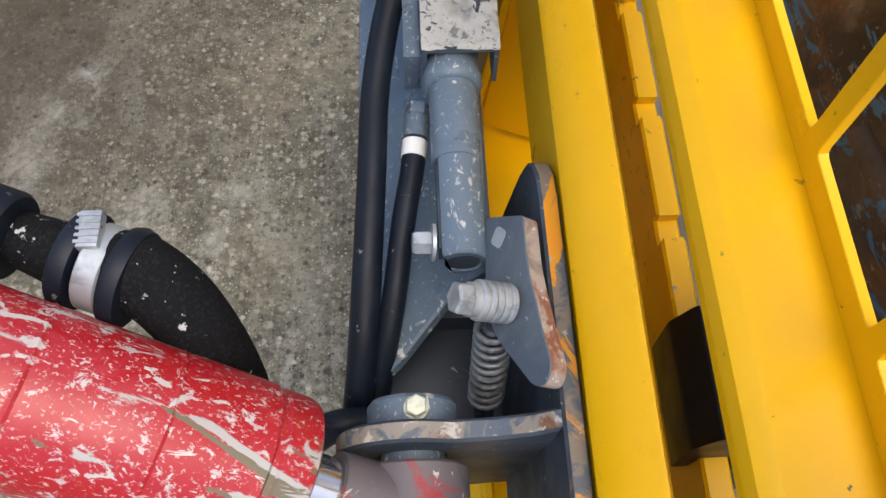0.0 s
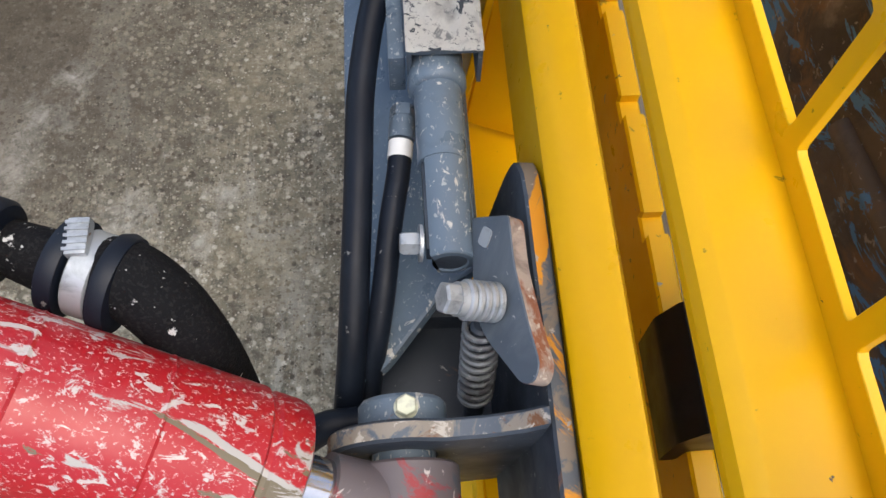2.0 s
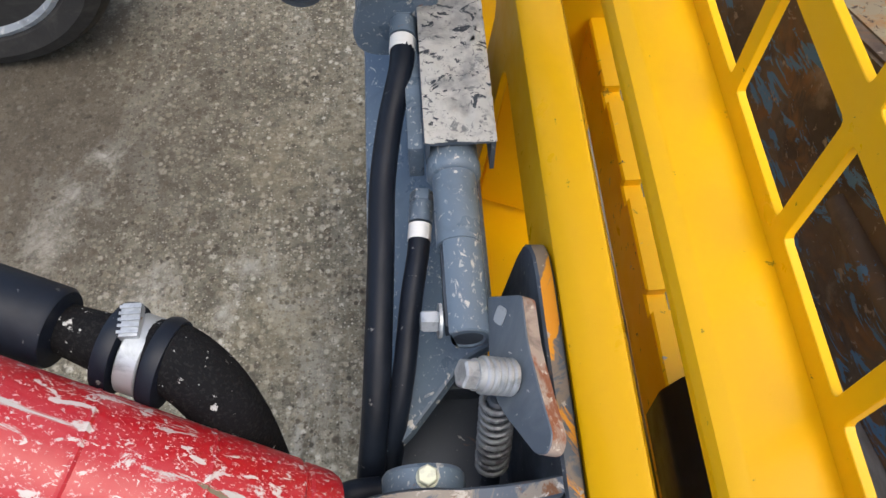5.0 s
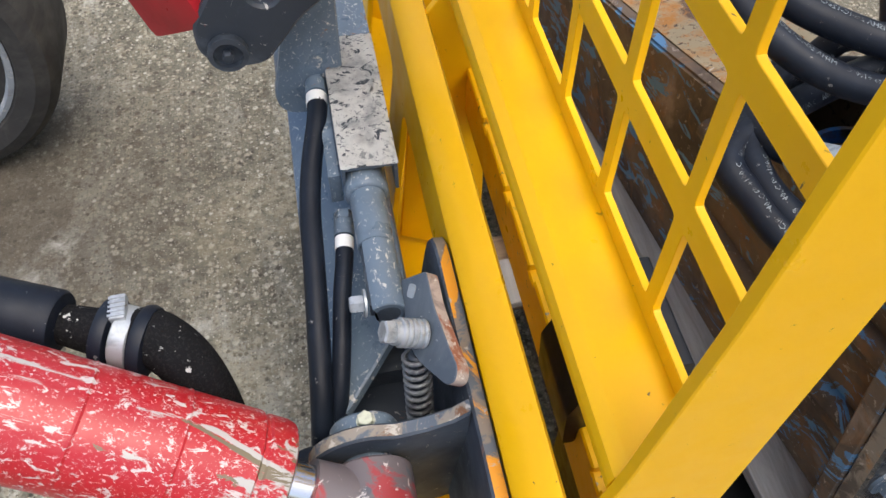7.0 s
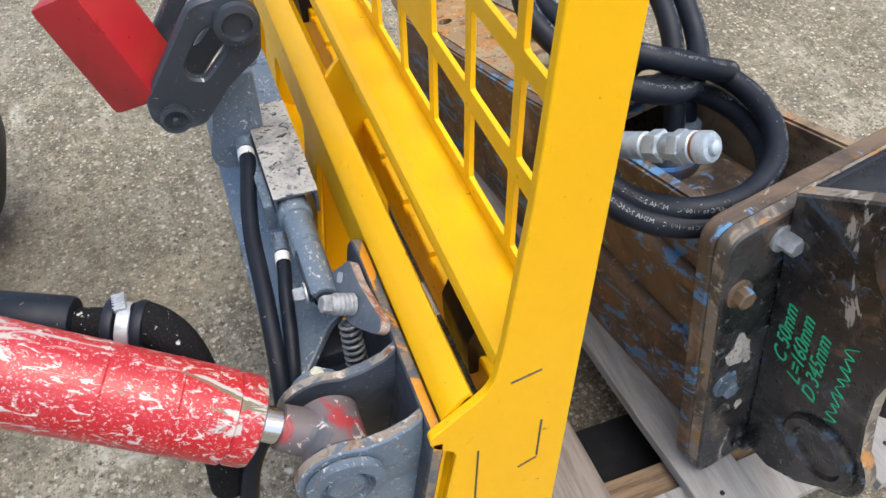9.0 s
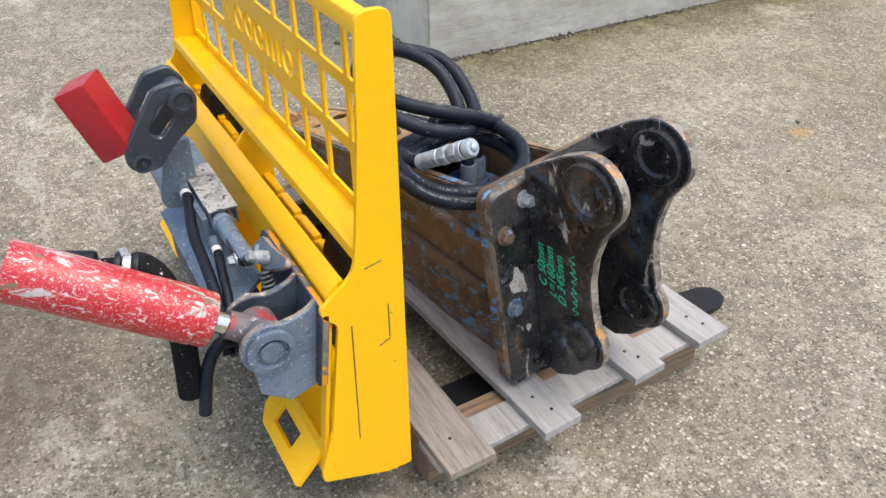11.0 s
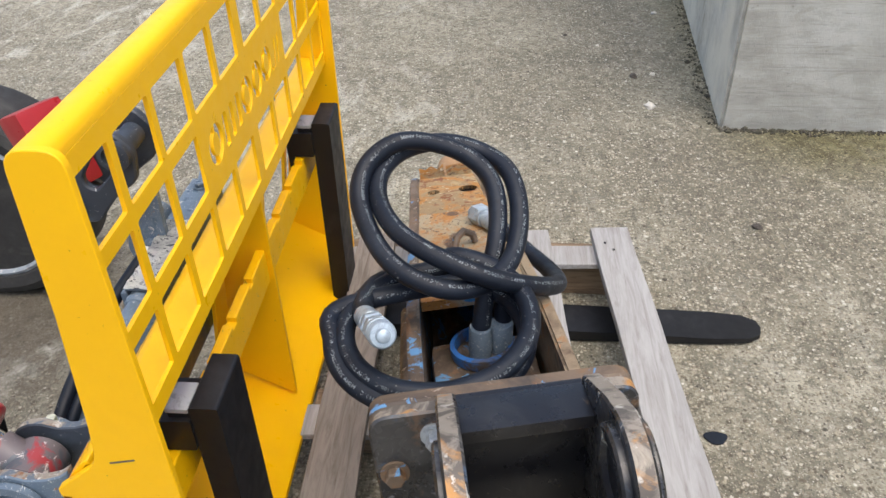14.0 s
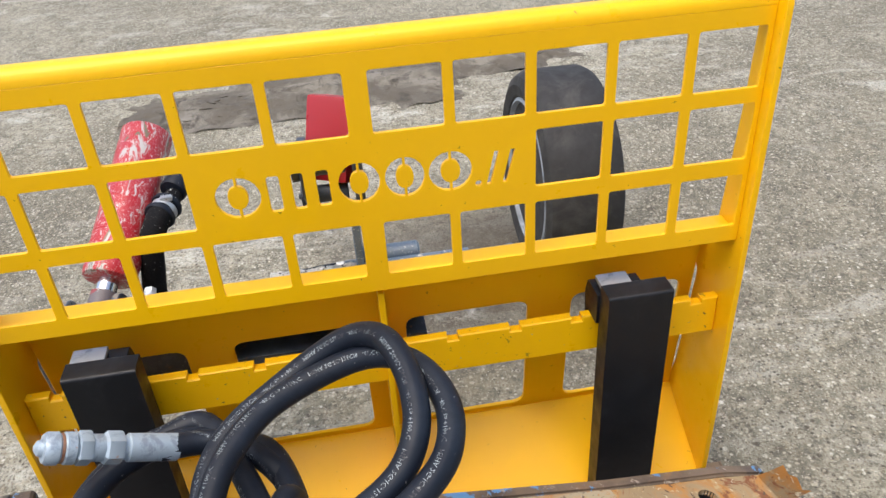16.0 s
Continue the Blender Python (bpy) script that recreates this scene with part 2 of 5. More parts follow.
lever_grey = painted("lever_grey_paint", (0.075, 0.098, 0.125), 0.45, [((0.13, 0.155, 0.18), 8, 0.5, 0.68, 0.6, ONE), ((0.42, 0.43, 0.42), 170, 0.66, 0.685, 0.6, ONE), ((0.55, 0.55, 0.53), 40, 0.69, 0.70, 1.8, ONE)], 0.08)
lever_edge = painted("scuffed_lever_edge", (0.23, 0.20, 0.19), 0.5, [((0.42, 0.36, 0.33), 20, 0.47, 0.56, 0.9, ONE), ((0.26, 0.10, 0.06), 30, 0.48, 0.58, 1.0, ONE), ((0.58, 0.56, 0.53), 85, 0.60, 0.64, 0.6, ONE)], 0.1, bump_strength=0.3)
cap_bolt = painted("passivated_bolt", (0.58, 0.60, 0.46), 0.45, [((0.40, 0.40, 0.33), 60, 0.5, 0.65, 0.5, ONE)], 0.06, metal=0.3)
eye_grey = painted("scraped_grey_and_red_paint", (0.13, 0.11, 0.115), 0.5, [((0.28, 0.03, 0.035), 14, 0.50, 0.56, 0.9, ONE), ((0.08, 0.09, 0.105), 20, 0.54, 0.60, 0.9, ONE), ((0.50, 0.46, 0.43), 60, 0.60, 0.63, 0.8, ONE)], 0.1)


def wood(name, base, dark, axis_scale=(14, 1.2, 14)):
    mat, n, l, b = nodes_of(name)
    v = coords(n, l, axis_scale)
    g = noise_tex(n, l, v, 5, 8, 0.7, 0.8)
    col = ramp(n, l, g, [(0.3, dark), (0.55, base), (0.8, tuple(min(1, c * 1.25) for c in base))])
    info = n.new("ShaderNodeObjectInfo")
    col = mix(n, l, ramp(n, l, info.outputs["Random"], [(0.0, 0.0), (1.0, 0.35)]), col, dark)
    stain = ramp(n, l, noise_tex(n, l, coords(n, l), 6, 5), [(0.55, 0.0), (0.75, 0.6)])
    col = mix(n, l, stain, col, tuple(c * 0.6 for c in base))
    l.new(col, b.inputs["Base Color"])
    b.inputs["Roughness"].default_value = 0.8
    bump(n, l, b, g, 0.35, 0.002)
    return mat


plank_wood = wood("weathered_pale_wood", (0.35, 0.345, 0.335), (0.20, 0.185, 0.17))
plank_grey = wood("weathered_grey_wood", (0.29, 0.255, 0.22), (0.11, 0.085, 0.065))
stringer_wood = wood("rough_brown_beam", (0.27, 0.19, 0.115), (0.075, 0.045, 0.026), (1.2, 20, 20))


YARD_STAINS = [((3.22, 1.75, 0.0), 0.16, (0.52, 0.49, 0.40), 0.8), ((1.87, 0.36, 0.0), 0.17, (0.13, 0.105, 0.05), 0.75), ((2.14, 0.73, 0.0), 0.055, (0.42, 0.25, 0.045), 0.85),
               ((2.05, 1.12, 0.0), 0.30, (0.47, 0.44, 0.36), 0.55), ((0.345, -0.11, 0.0), 0.05, (0.58, 0.57, 0.52), 0.8), ((2.75, 1.05, 0.0), 0.30, (0.15, 0.125, 0.065), 0.5),
               ((-0.40, 0.80, 0.0), 0.15, (0.36, 0.31, 0.205), 0.6), ((-0.42, 0.50, 0.0), 0.12, (0.36, 0.31, 0.205), 0.5), ((-0.90, 0.74, 0.0), 0.14, (0.105, 0.085, 0.058), 0.7),
               ((-0.735, 0.835, 0.0), 0.035, (0.46, 0.45, 0.41), 0.7), ((-0.768, 0.755, 0.0), 0.045, (0.44, 0.43, 0.39), 0.65), ((-0.810, 0.670, 0.0), 0.045, (0.42, 0.40, 0.35), 0.55),
               ((-0.485, 0.600, 0.0), 0.032, (0.52, 0.50, 0.44), 0.65), ((-0.515, 0.530, 0.0), 0.032, (0.52, 0.50, 0.44), 0.65), ((-0.548, 0.470, 0.0), 0.030, (0.52, 0.50, 0.44), 0.6), ((-0.635, 0.580, 0.0), 0.045, (0.48, 0.46, 0.40), 0.65)]


def ground_material():
    mat, n, l, b = nodes_of("exposed_aggregate_concrete")
    v = coords(n, l)
    big = noise_tex(n, l, v, 0.9, 6, 0.6, 0.4)
    base = ramp(n, l, big, [(0.36, (0.150, 0.133, 0.095)), (0.5, (0.258, 0.236, 0.175)), (0.64, (0.355, 0.330, 0.255))])
    mid = noise_tex(n, l, v, 7, 9, 0.72, 0.6)
    base = mix(n, l, ramp(n, l, mid, [(0.40, 0.75), (0.56, 0.0)]), base, (0.115, 0.105, 0.075))
    clod = noise_tex(n, l, v, 32, 6, 0.75, 0.4)
    base = mix(n, l, ramp(n, l, clod, [(0.40, 0.8), (0.50, 0.0)]), base, (0.095, 0.085, 0.06))
    base = mix(n, l, ramp(n, l, clod, [(0.56, 0.0), (0.66, 0.75)]), base, (0.42, 0.40, 0.325))
    lime = noise_tex(n, l, coords(n, l, (2.6, 1.0, 1), (0, 0, radians(-38))), 3.4, 8, 0.68, 0.8)
    patch = n.new("ShaderNodeMath")
    patch.operation = "MULTIPLY"
    l.new(ramp(n, l, lime, [(0.51, 0.0), (0.63, 0.85)]), patch.inputs[0])
    l.new(ramp(n, l, noise_tex(n, l, v, 0.75, 3, 0.5, 0.3), [(0.40, 0.0), (0.54, 1.0)]), patch.inputs[1])
    sx = n.new("ShaderNodeSeparateXYZ")
    l.new(v, sx.inputs["Vector"])
    side = n.new("ShaderNodeMapRange")
    side.inputs["From Min"].default_value, side.inputs["From Max"].default_value = -0.4, 0.6
    side.inputs["To Min"].default_value, side.inputs["To Max"].default_value = 1.0, 0.22
    l.new(sx.outputs["X"], side.inputs["Value"])
    spill = n.new("ShaderNodeMath")
    spill.operation = "MULTIPLY"
    l.new(patch.outputs[0], spill.inputs[0]), l.new(side.outputs["Result"], spill.inputs[1])
    base = mix(n, l, spill.outputs[0], base, (0.49, 0.475, 0.41))
    h = None
    for scale, lo, hi, keep in ((26, 0.14, 0.26, 0.66), (52, 0.22, 0.42, 0.42), (95, 0.28, 0.48, 0.20), (190, 0.2, 0.42, 0.20)):
        vo = n.new("ShaderNodeTexVoronoi")
        vo.inputs["Scale"].default_value = scale
        l.new(v, vo.inputs["Vector"])
        stone = ramp(n, l, vo.outputs["Distance"], [(lo, 1.0), (hi, 0.0)])
        sep = n.new("ShaderNodeSeparateColor")
        l.new(vo.outputs["Color"], sep.inputs["Color"])
        tone = ramp(n, l, sep.outputs["Red"], [(0.0, (0.035, 0.030, 0.022)), (0.25, (0.13, 0.105, 0.07)), (0.5, (0.28, 0.245, 0.175)), (0.78, (0.42, 0.380, 0.29)), (0.94, (0.52, 0.48, 0.39)), (1.0, (0.62, 0.59, 0.51))])
        pick = ramp(n, l, sep.outputs["Green"], [(keep, 0.0), (keep + 0.1, 0.9)])
        m2 = n.new("ShaderNodeMath")
        m2.operation = "MULTIPLY"
        l.new(stone, m2.inputs[0]), l.new(pick, m2.inputs[1])
        base = mix(n, l, m2.outputs[0], base, tone)
        h = m2.outputs[0] if h is None else h
    fine = noise_tex(n, l, v, 130, 6, 0.75)
    base = mix(n, l, ramp(n, l, fine, [(0.38, 0.75), (0.48, 0.0)]), base, (0.07, 0.058, 0.04))
    base = mix(n, l, ramp(n, l, noise_tex(n, l, v, 190, 4, 0.7), [(0.60, 0.0), (0.66, 0.75)]), base, (0.50, 0.48, 0.41))
    # ragged patch of darker brown centred near the loader's wheel
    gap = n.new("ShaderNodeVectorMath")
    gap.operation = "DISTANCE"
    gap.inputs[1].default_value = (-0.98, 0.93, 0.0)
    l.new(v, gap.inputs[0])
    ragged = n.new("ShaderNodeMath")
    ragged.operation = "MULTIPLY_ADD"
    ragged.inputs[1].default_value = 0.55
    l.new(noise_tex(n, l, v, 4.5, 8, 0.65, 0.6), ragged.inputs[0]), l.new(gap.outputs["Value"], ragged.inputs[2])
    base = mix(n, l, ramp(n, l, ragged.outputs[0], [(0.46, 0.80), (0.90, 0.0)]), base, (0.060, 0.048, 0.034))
    # mossy band along the foot of the wall, and single stains on the yard
    rag = noise_tex(n, l, v, 5.5, 9, 0.72, 0.7)
    edge = n.new("ShaderNodeVectorMath")
    edge.operation = "DOT_PRODUCT"
    edge.inputs[1].default_value = (-0.022, -1.0, 0.0)
    l.new(v, edge.inputs[0])
    band = n.new("ShaderNodeMath")
    band.operation = "MULTIPLY_ADD"
    band.inputs[1].default_value = 0.9
    l.new(rag, band.inputs[0]), l.new(edge.outputs["Value"], band.inputs[2])
    moss_fade = n.new("ShaderNodeMapRange")
    moss_fade.inputs["From Min"].default_value, moss_fade.inputs["From Max"].default_value = -1.60, -1.22
    moss_fade.inputs["To Min"].default_value, moss_fade.inputs["To Max"].default_value = 1.0, 0.0
    l.new(band.outputs[0], moss_fade.inputs["Value"])
    front = n.new("ShaderNodeMapRange")
    front.inputs["From Min"].default_value, front.inputs["From Max"].default_value = 1.1, 1.5
    l.new(sx.outputs["X"], front.inputs["Value"])
    mossy = n.new("ShaderNodeMath")
    mossy.operation = "MULTIPLY"
    l.new(moss_fade.outputs["Result"], mossy.inputs[0]), l.new(front.outputs["Result"], mossy.inputs[1])
    base = mix(n, l, mossy.outputs[0], base, (0.56, 0.55, 0.36), "MULTIPLY")
    for at, size, colour, most in YARD_STAINS:
        gap = n.new("ShaderNodeVectorMath")
        gap.operation = "DISTANCE"
        gap.inputs[1].default_value = at
        l.new(v, gap.inputs[0])
        ragged = n.new("ShaderNodeMath")
        ragged.operation = "MULTIPLY_ADD"
        ragged.inputs[1].default_value = size * 5.0
        l.new(noise_tex(n, l, v, 0.7 / size, 10, 0.78, 0.8), ragged.inputs[0]), l.new(gap.outputs["Value"], ragged.inputs[2])
        fade = n.new("ShaderNodeMapRange")
        fade.inputs["From Min"].default_value, fade.inputs["From Max"].default_value = size * 2.2, size * 3.6
        fade.inputs["To Min"].default_value, fade.inputs["To Max"].default_value = most, 0.0
        l.new(ragged.outputs[0], fade.inputs["Value"])
        grainy = n.new("ShaderNodeMath")
        grainy.operation = "MULTIPLY"
        l.new(fade.outputs["Result"], grainy.inputs[0])
        l.new(ramp(n, l, clod, [(0.42, 0.35), (0.54, 1.0)]), grainy.inputs[1])
        base = mix(n, l, grainy.outputs[0], base, colour)
    base = mix(n, l, 1.0, base, (0.95, 0.95, 0.93), "MULTIPLY")
    l.new(base, b.inputs["Base Color"])
    b.inputs["Roughness"].default_value = 0.85
    hh = mix(n, l, 0.5, noise_tex(n, l, v, 80, 8, 0.8), h)
    bump(n, l, b, hh, 0.9, 0.008)
    return mat


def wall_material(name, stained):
    """Cast concrete with board lines and pits; stained: dark run-off streaks down the face, under a brightening cream
    wash.
    """
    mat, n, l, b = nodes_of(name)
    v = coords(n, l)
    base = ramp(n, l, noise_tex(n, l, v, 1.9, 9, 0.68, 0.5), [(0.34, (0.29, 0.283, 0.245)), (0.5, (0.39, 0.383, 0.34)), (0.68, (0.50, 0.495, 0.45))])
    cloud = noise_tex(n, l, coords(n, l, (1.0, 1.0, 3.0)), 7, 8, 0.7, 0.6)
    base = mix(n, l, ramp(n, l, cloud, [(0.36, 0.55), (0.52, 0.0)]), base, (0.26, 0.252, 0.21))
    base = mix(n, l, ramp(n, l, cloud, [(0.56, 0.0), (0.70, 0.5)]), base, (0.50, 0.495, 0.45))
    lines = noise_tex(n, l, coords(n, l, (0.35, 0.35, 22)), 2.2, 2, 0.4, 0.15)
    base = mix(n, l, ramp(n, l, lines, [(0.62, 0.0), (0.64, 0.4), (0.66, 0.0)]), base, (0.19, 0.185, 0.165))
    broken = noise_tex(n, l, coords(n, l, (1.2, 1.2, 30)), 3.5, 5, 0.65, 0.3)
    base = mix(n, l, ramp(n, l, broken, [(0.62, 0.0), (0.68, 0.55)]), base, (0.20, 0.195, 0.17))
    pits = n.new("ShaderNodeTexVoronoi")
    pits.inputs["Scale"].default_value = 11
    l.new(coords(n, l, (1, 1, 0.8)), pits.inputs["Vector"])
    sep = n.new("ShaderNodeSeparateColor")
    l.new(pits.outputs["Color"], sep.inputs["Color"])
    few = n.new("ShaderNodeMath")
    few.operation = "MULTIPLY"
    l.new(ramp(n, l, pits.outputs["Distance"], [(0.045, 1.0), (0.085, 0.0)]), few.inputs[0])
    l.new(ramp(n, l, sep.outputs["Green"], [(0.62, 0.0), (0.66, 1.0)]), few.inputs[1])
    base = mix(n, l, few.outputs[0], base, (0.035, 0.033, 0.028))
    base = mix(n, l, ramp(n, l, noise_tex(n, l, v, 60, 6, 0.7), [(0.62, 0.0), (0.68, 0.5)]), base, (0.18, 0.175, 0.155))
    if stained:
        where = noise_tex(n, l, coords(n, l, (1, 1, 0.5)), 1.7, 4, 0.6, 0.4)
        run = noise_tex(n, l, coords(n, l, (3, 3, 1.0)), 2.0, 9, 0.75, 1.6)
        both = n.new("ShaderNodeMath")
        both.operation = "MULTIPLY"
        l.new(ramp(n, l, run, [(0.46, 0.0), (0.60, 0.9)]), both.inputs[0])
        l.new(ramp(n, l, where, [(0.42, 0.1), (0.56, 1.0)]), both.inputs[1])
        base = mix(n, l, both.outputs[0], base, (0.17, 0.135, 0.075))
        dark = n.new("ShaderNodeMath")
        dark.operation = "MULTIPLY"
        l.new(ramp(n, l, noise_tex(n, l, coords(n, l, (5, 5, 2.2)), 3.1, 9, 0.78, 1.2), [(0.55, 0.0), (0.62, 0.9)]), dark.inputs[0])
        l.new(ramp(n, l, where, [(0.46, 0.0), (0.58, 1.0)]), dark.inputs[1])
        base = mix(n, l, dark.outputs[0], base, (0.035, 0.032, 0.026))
        # cream tone, lightened further because only the sky lights this side
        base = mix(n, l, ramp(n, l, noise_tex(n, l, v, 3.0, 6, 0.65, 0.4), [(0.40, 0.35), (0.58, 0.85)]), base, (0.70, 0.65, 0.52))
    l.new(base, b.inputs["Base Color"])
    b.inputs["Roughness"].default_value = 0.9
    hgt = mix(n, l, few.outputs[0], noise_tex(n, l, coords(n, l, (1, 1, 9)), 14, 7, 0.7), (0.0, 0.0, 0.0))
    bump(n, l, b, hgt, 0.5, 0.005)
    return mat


concrete_ground = ground_material()
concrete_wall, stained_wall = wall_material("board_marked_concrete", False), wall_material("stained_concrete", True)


# ---- building helpers ----
def finish(bm, name, mat, smooth=35):
    bmesh.ops.recalc_face_normals(bm, faces=bm.faces)
    me = bpy.data.meshes.new(name)
    if smooth:
        for f in bm.faces:
            f.smooth = True
        for e in bm.edges:
            if len(e.link_faces) == 2 and e.calc_face_angle(0) > radians(smooth):
                e.smooth = False
    bm.to_mesh(me)
    bm.free()
    me.materials.append(mat)
    return me


def part(name, bm, mat, parent, label="", smooth=35):
    ob = new(name, finish(bm, name, mat, smooth))
    ob.parent = parent
    if label:
        tagged(ob, label)
    return ob


def edge_finish(ob, axis, mat):
    """Gives the cut edges of a plate, whose faces look along axis, another surface."""
    ob.data.materials.append(mat)
    a = Vector(axis).normalized()
    for p in ob.data.polygons:
        if abs(p.normal.dot(a)) < 0.6:
            p.material_index = 1
    return ob


def thing(name, label, category, m=None, group="", kind=""):
    ob = new(name)
    ob.empty_display_size = 0.05
    if m is not None:
        ob.matrix_world = m
    return tagged(ob, label, category, group, kind)


def solo(name, bm, mat, label, category, group="", kind="", m=None, smooth=35):
    ob = new(name, finish(bm, name, mat, smooth))
    if m is not None:
        ob.matrix_world = m
    return tagged(ob, label, category, group, kind)


def join(*bms):
    out = bmesh.new()
    for b in bms:
        me = bpy.data.meshes.new("tmp")
        b.to_mesh(me)
        b.free()
        out.from_mesh(me)
        bpy.data.meshes.remove(me)
    return out


def box(x0, x1, y0, y1, z0, z1, bevel=0.0, seg=2):
    bm = bmesh.new()
    m = Matrix.LocRotScale(((x0 + x1) / 2, (y0 + y1) / 2, (z0 + z1) / 2), None, (abs(x1 - x0), abs(y1 - y0), abs(z1 - z0)))
    bmesh.ops.create_cube(bm, size=1, matrix=m)
    if bevel:
        bmesh.ops.bevel(bm, geom=bm.edges[:], offset=bevel, segments=seg, profile=0.7, affect="EDGES", clamp_overlap=True)
    return bm


def rounded(pts, r, n=4):
    """The outline pts with its corners rounded; r is one radius or one for each corner."""
    out = []
    for i, p in enumerate(pts):
        a, b, c = Vector(pts[i - 1]), Vector(p), Vector(pts[(i + 1) % len(pts)])
        rad = r[i] if isinstance(r, (list, tuple)) else r
        if rad <= 0:
            out.append(tuple(b))
            continue
        u, w = (a - b), (c - b)
        d = min(rad, u.length * 0.45, w.length * 0.45)
        s, e = b + u.normalized() * d, b + w.normalized() * d
        for k in range(n + 1):
            t = k / n
            out.append(tuple(s * (1 - t) ** 2 + b * 2 * t * (1 - t) + e * t * t))
    return out


def rect(x0, y0, x1, y1, r=0.0, n=3):
    return rounded([(x0, y0), (x1, y0), (x1, y1), (x0, y1)], r, n)


def circle(cx, cy, r, n=24, a0=0.0, a1=360.0):
    full = abs(a1 - a0) >= 360
    return [(cx + r * math.cos(radians(a0 + (a1 - a0) * k / (n if full else n - 1))), cy + r * math.sin(radians(a0 + (a1 - a0) * k / (n if full else n - 1)))) for k in range(n)]


def plate(outer, holes=(), th=0.008, m=None, bevel=0.0):
    """A flat plate in its own xy plane, th thick upwards, with holes, set by the pose m."""
    bm = bmesh.new()
    edges = []
    for loop in (outer, *holes):
        vs = [bm.verts.new((x, y, 0)) for x, y in loop]
        edges += [bm.edges.new((vs[k - 1], vs[k])) for k in range(len(vs))]
    bmesh.ops.triangle_fill(bm, use_beauty=True, use_dissolve=False, edges=edges)
    bmesh.ops.dissolve_limit(bm, angle_limit=0.01, verts=bm.verts[:], edges=bm.edges[:])
    rim = [e for e in bm.edges if len(e.link_faces) == 1]
    ret = bmesh.ops.extrude_face_region(bm, geom=bm.faces[:], use_keep_orig=True)
    top = [g for g in ret["geom"] if isinstance(g, bmesh.types.BMVert)]
    bmesh.ops.translate(bm, verts=top, vec=(0, 0, th))
    bmesh.ops.recalc_face_normals(bm, faces=bm.faces)
    if bevel:
        sharp = [e for e in bm.edges if len(e.link_faces) == 2 and e.calc_face_angle(0) > 0.9 and abs(e.verts[0].co.z - e.verts[1].co.z) < 1e-6]
        bmesh.ops.bevel(bm, geom=sharp, offset=bevel, segments=1, affect="EDGES", clamp_overlap=True)
    if m is not None:
        bm.transform(m)
    return bm


def axes(o, u, v):
    """The pose whose x and y axes run along u and v from o."""
    u, v = Vector(u).normalized(), Vector(v)
    w = u.cross(v).normalized()
    v = w.cross(u)
    return Matrix(((u.x, v.x, w.x, o[0]), (u.y, v.y, w.y, o[1]), (u.z, v.z, w.z, o[2]), (0, 0, 0, 1)))


def along_y(section, y0, y1):
    """A closed xz section drawn out from y0 to y1."""
    return plate(section, th=y1 - y0, m=Matrix(((1, 0, 0, 0), (0, 0, 1, y0), (0, 1, 0, 0), (0, 0, 0, 1))))


def strip(line, th):
    """The closed outline of a folded sheet: an open xz line thickened by th to its left."""
    dense = []
    for a, b in zip(line, line[1:]):
        a, b = Vector(a), Vector(b)
        dense.append(tuple(a))
        if (b - a).length > 0.008:
            d = (b - a).normalized() * 0.0012
            dense += [tuple(a + d), tuple(b - d)]
    line = dense + [tuple(line[-1])]
    left = []
    for i, p in enumerate(line):
        p = Vector(p)
        d = Vector((0, 0))
        if i > 0:
            d += (p - Vector(line[i - 1])).normalized()
        if i < len(line) - 1:
            d += (Vector(line[i + 1]) - p).normalized()
        d.normalize()
        left.append(tuple(p + Vector((-d.y, d.x)) * th))
    return list(line) + left[::-1]


def lathe(profile, m=None, n=28, caps=True):
    """Turns (radius, height) pairs round the z axis."""
    bm = bmesh.new()
    rings = []
    for r, h in profile:
        rings.append([bm.verts.new((r * math.cos(2 * math.pi * k / n), r * math.sin(2 * math.pi * k / n), h)) for k in range(n)])
    for a, b in zip(rings, rings[1:]):
        for k in range(n):
            bm.faces.new((a[k - 1], a[k], b[k], b[k - 1]))
    if caps:
        bm.faces.new(rings[0][::-1]), bm.faces.new(rings[-1])
    if m is not None:
        bm.transform(m)
    return bm


def aim(a, b):
    """The pose at a whose z axis points to b."""
    q = (Vector(b) - Vector(a)).to_track_quat("Z", "Y")
    return Matrix.Translation(a) @ q.to_matrix().to_4x4()


def rod(a, b, r, bevel=0.002, n=24):
    h = (Vector(b) - Vector(a)).length
    return lathe([(r - bevel, 0), (r, bevel), (r, h - bevel), (r - bevel, h)], aim(a, b), n)


def curve_through(pts, per=8, closed=False):
    p = [Vector(q) for q in pts]
    out = []
    count = len(p) if closed else len(p) - 1
    for i in range(count):
        p1, p2 = p[i], p[(i + 1) % len(p)]
        p0 = p[i - 1] if (i > 0 or closed) else p1 * 2 - p2
        p3 = p[(i + 2) % len(p)] if (i + 2 < len(p) or closed) else p2 * 2 - p1
        for k in range(per):
            t = k / per
            out.append(0.5 * (2 * p1 + (p2 - p0) * t + (2 * p0 - 5 * p1 + 4 * p2 - p3) * t * t + (3 * p1 - p0 - 3 * p2 + p3) * t ** 3))
    if not closed:
        out.append(p[-1])
    return out


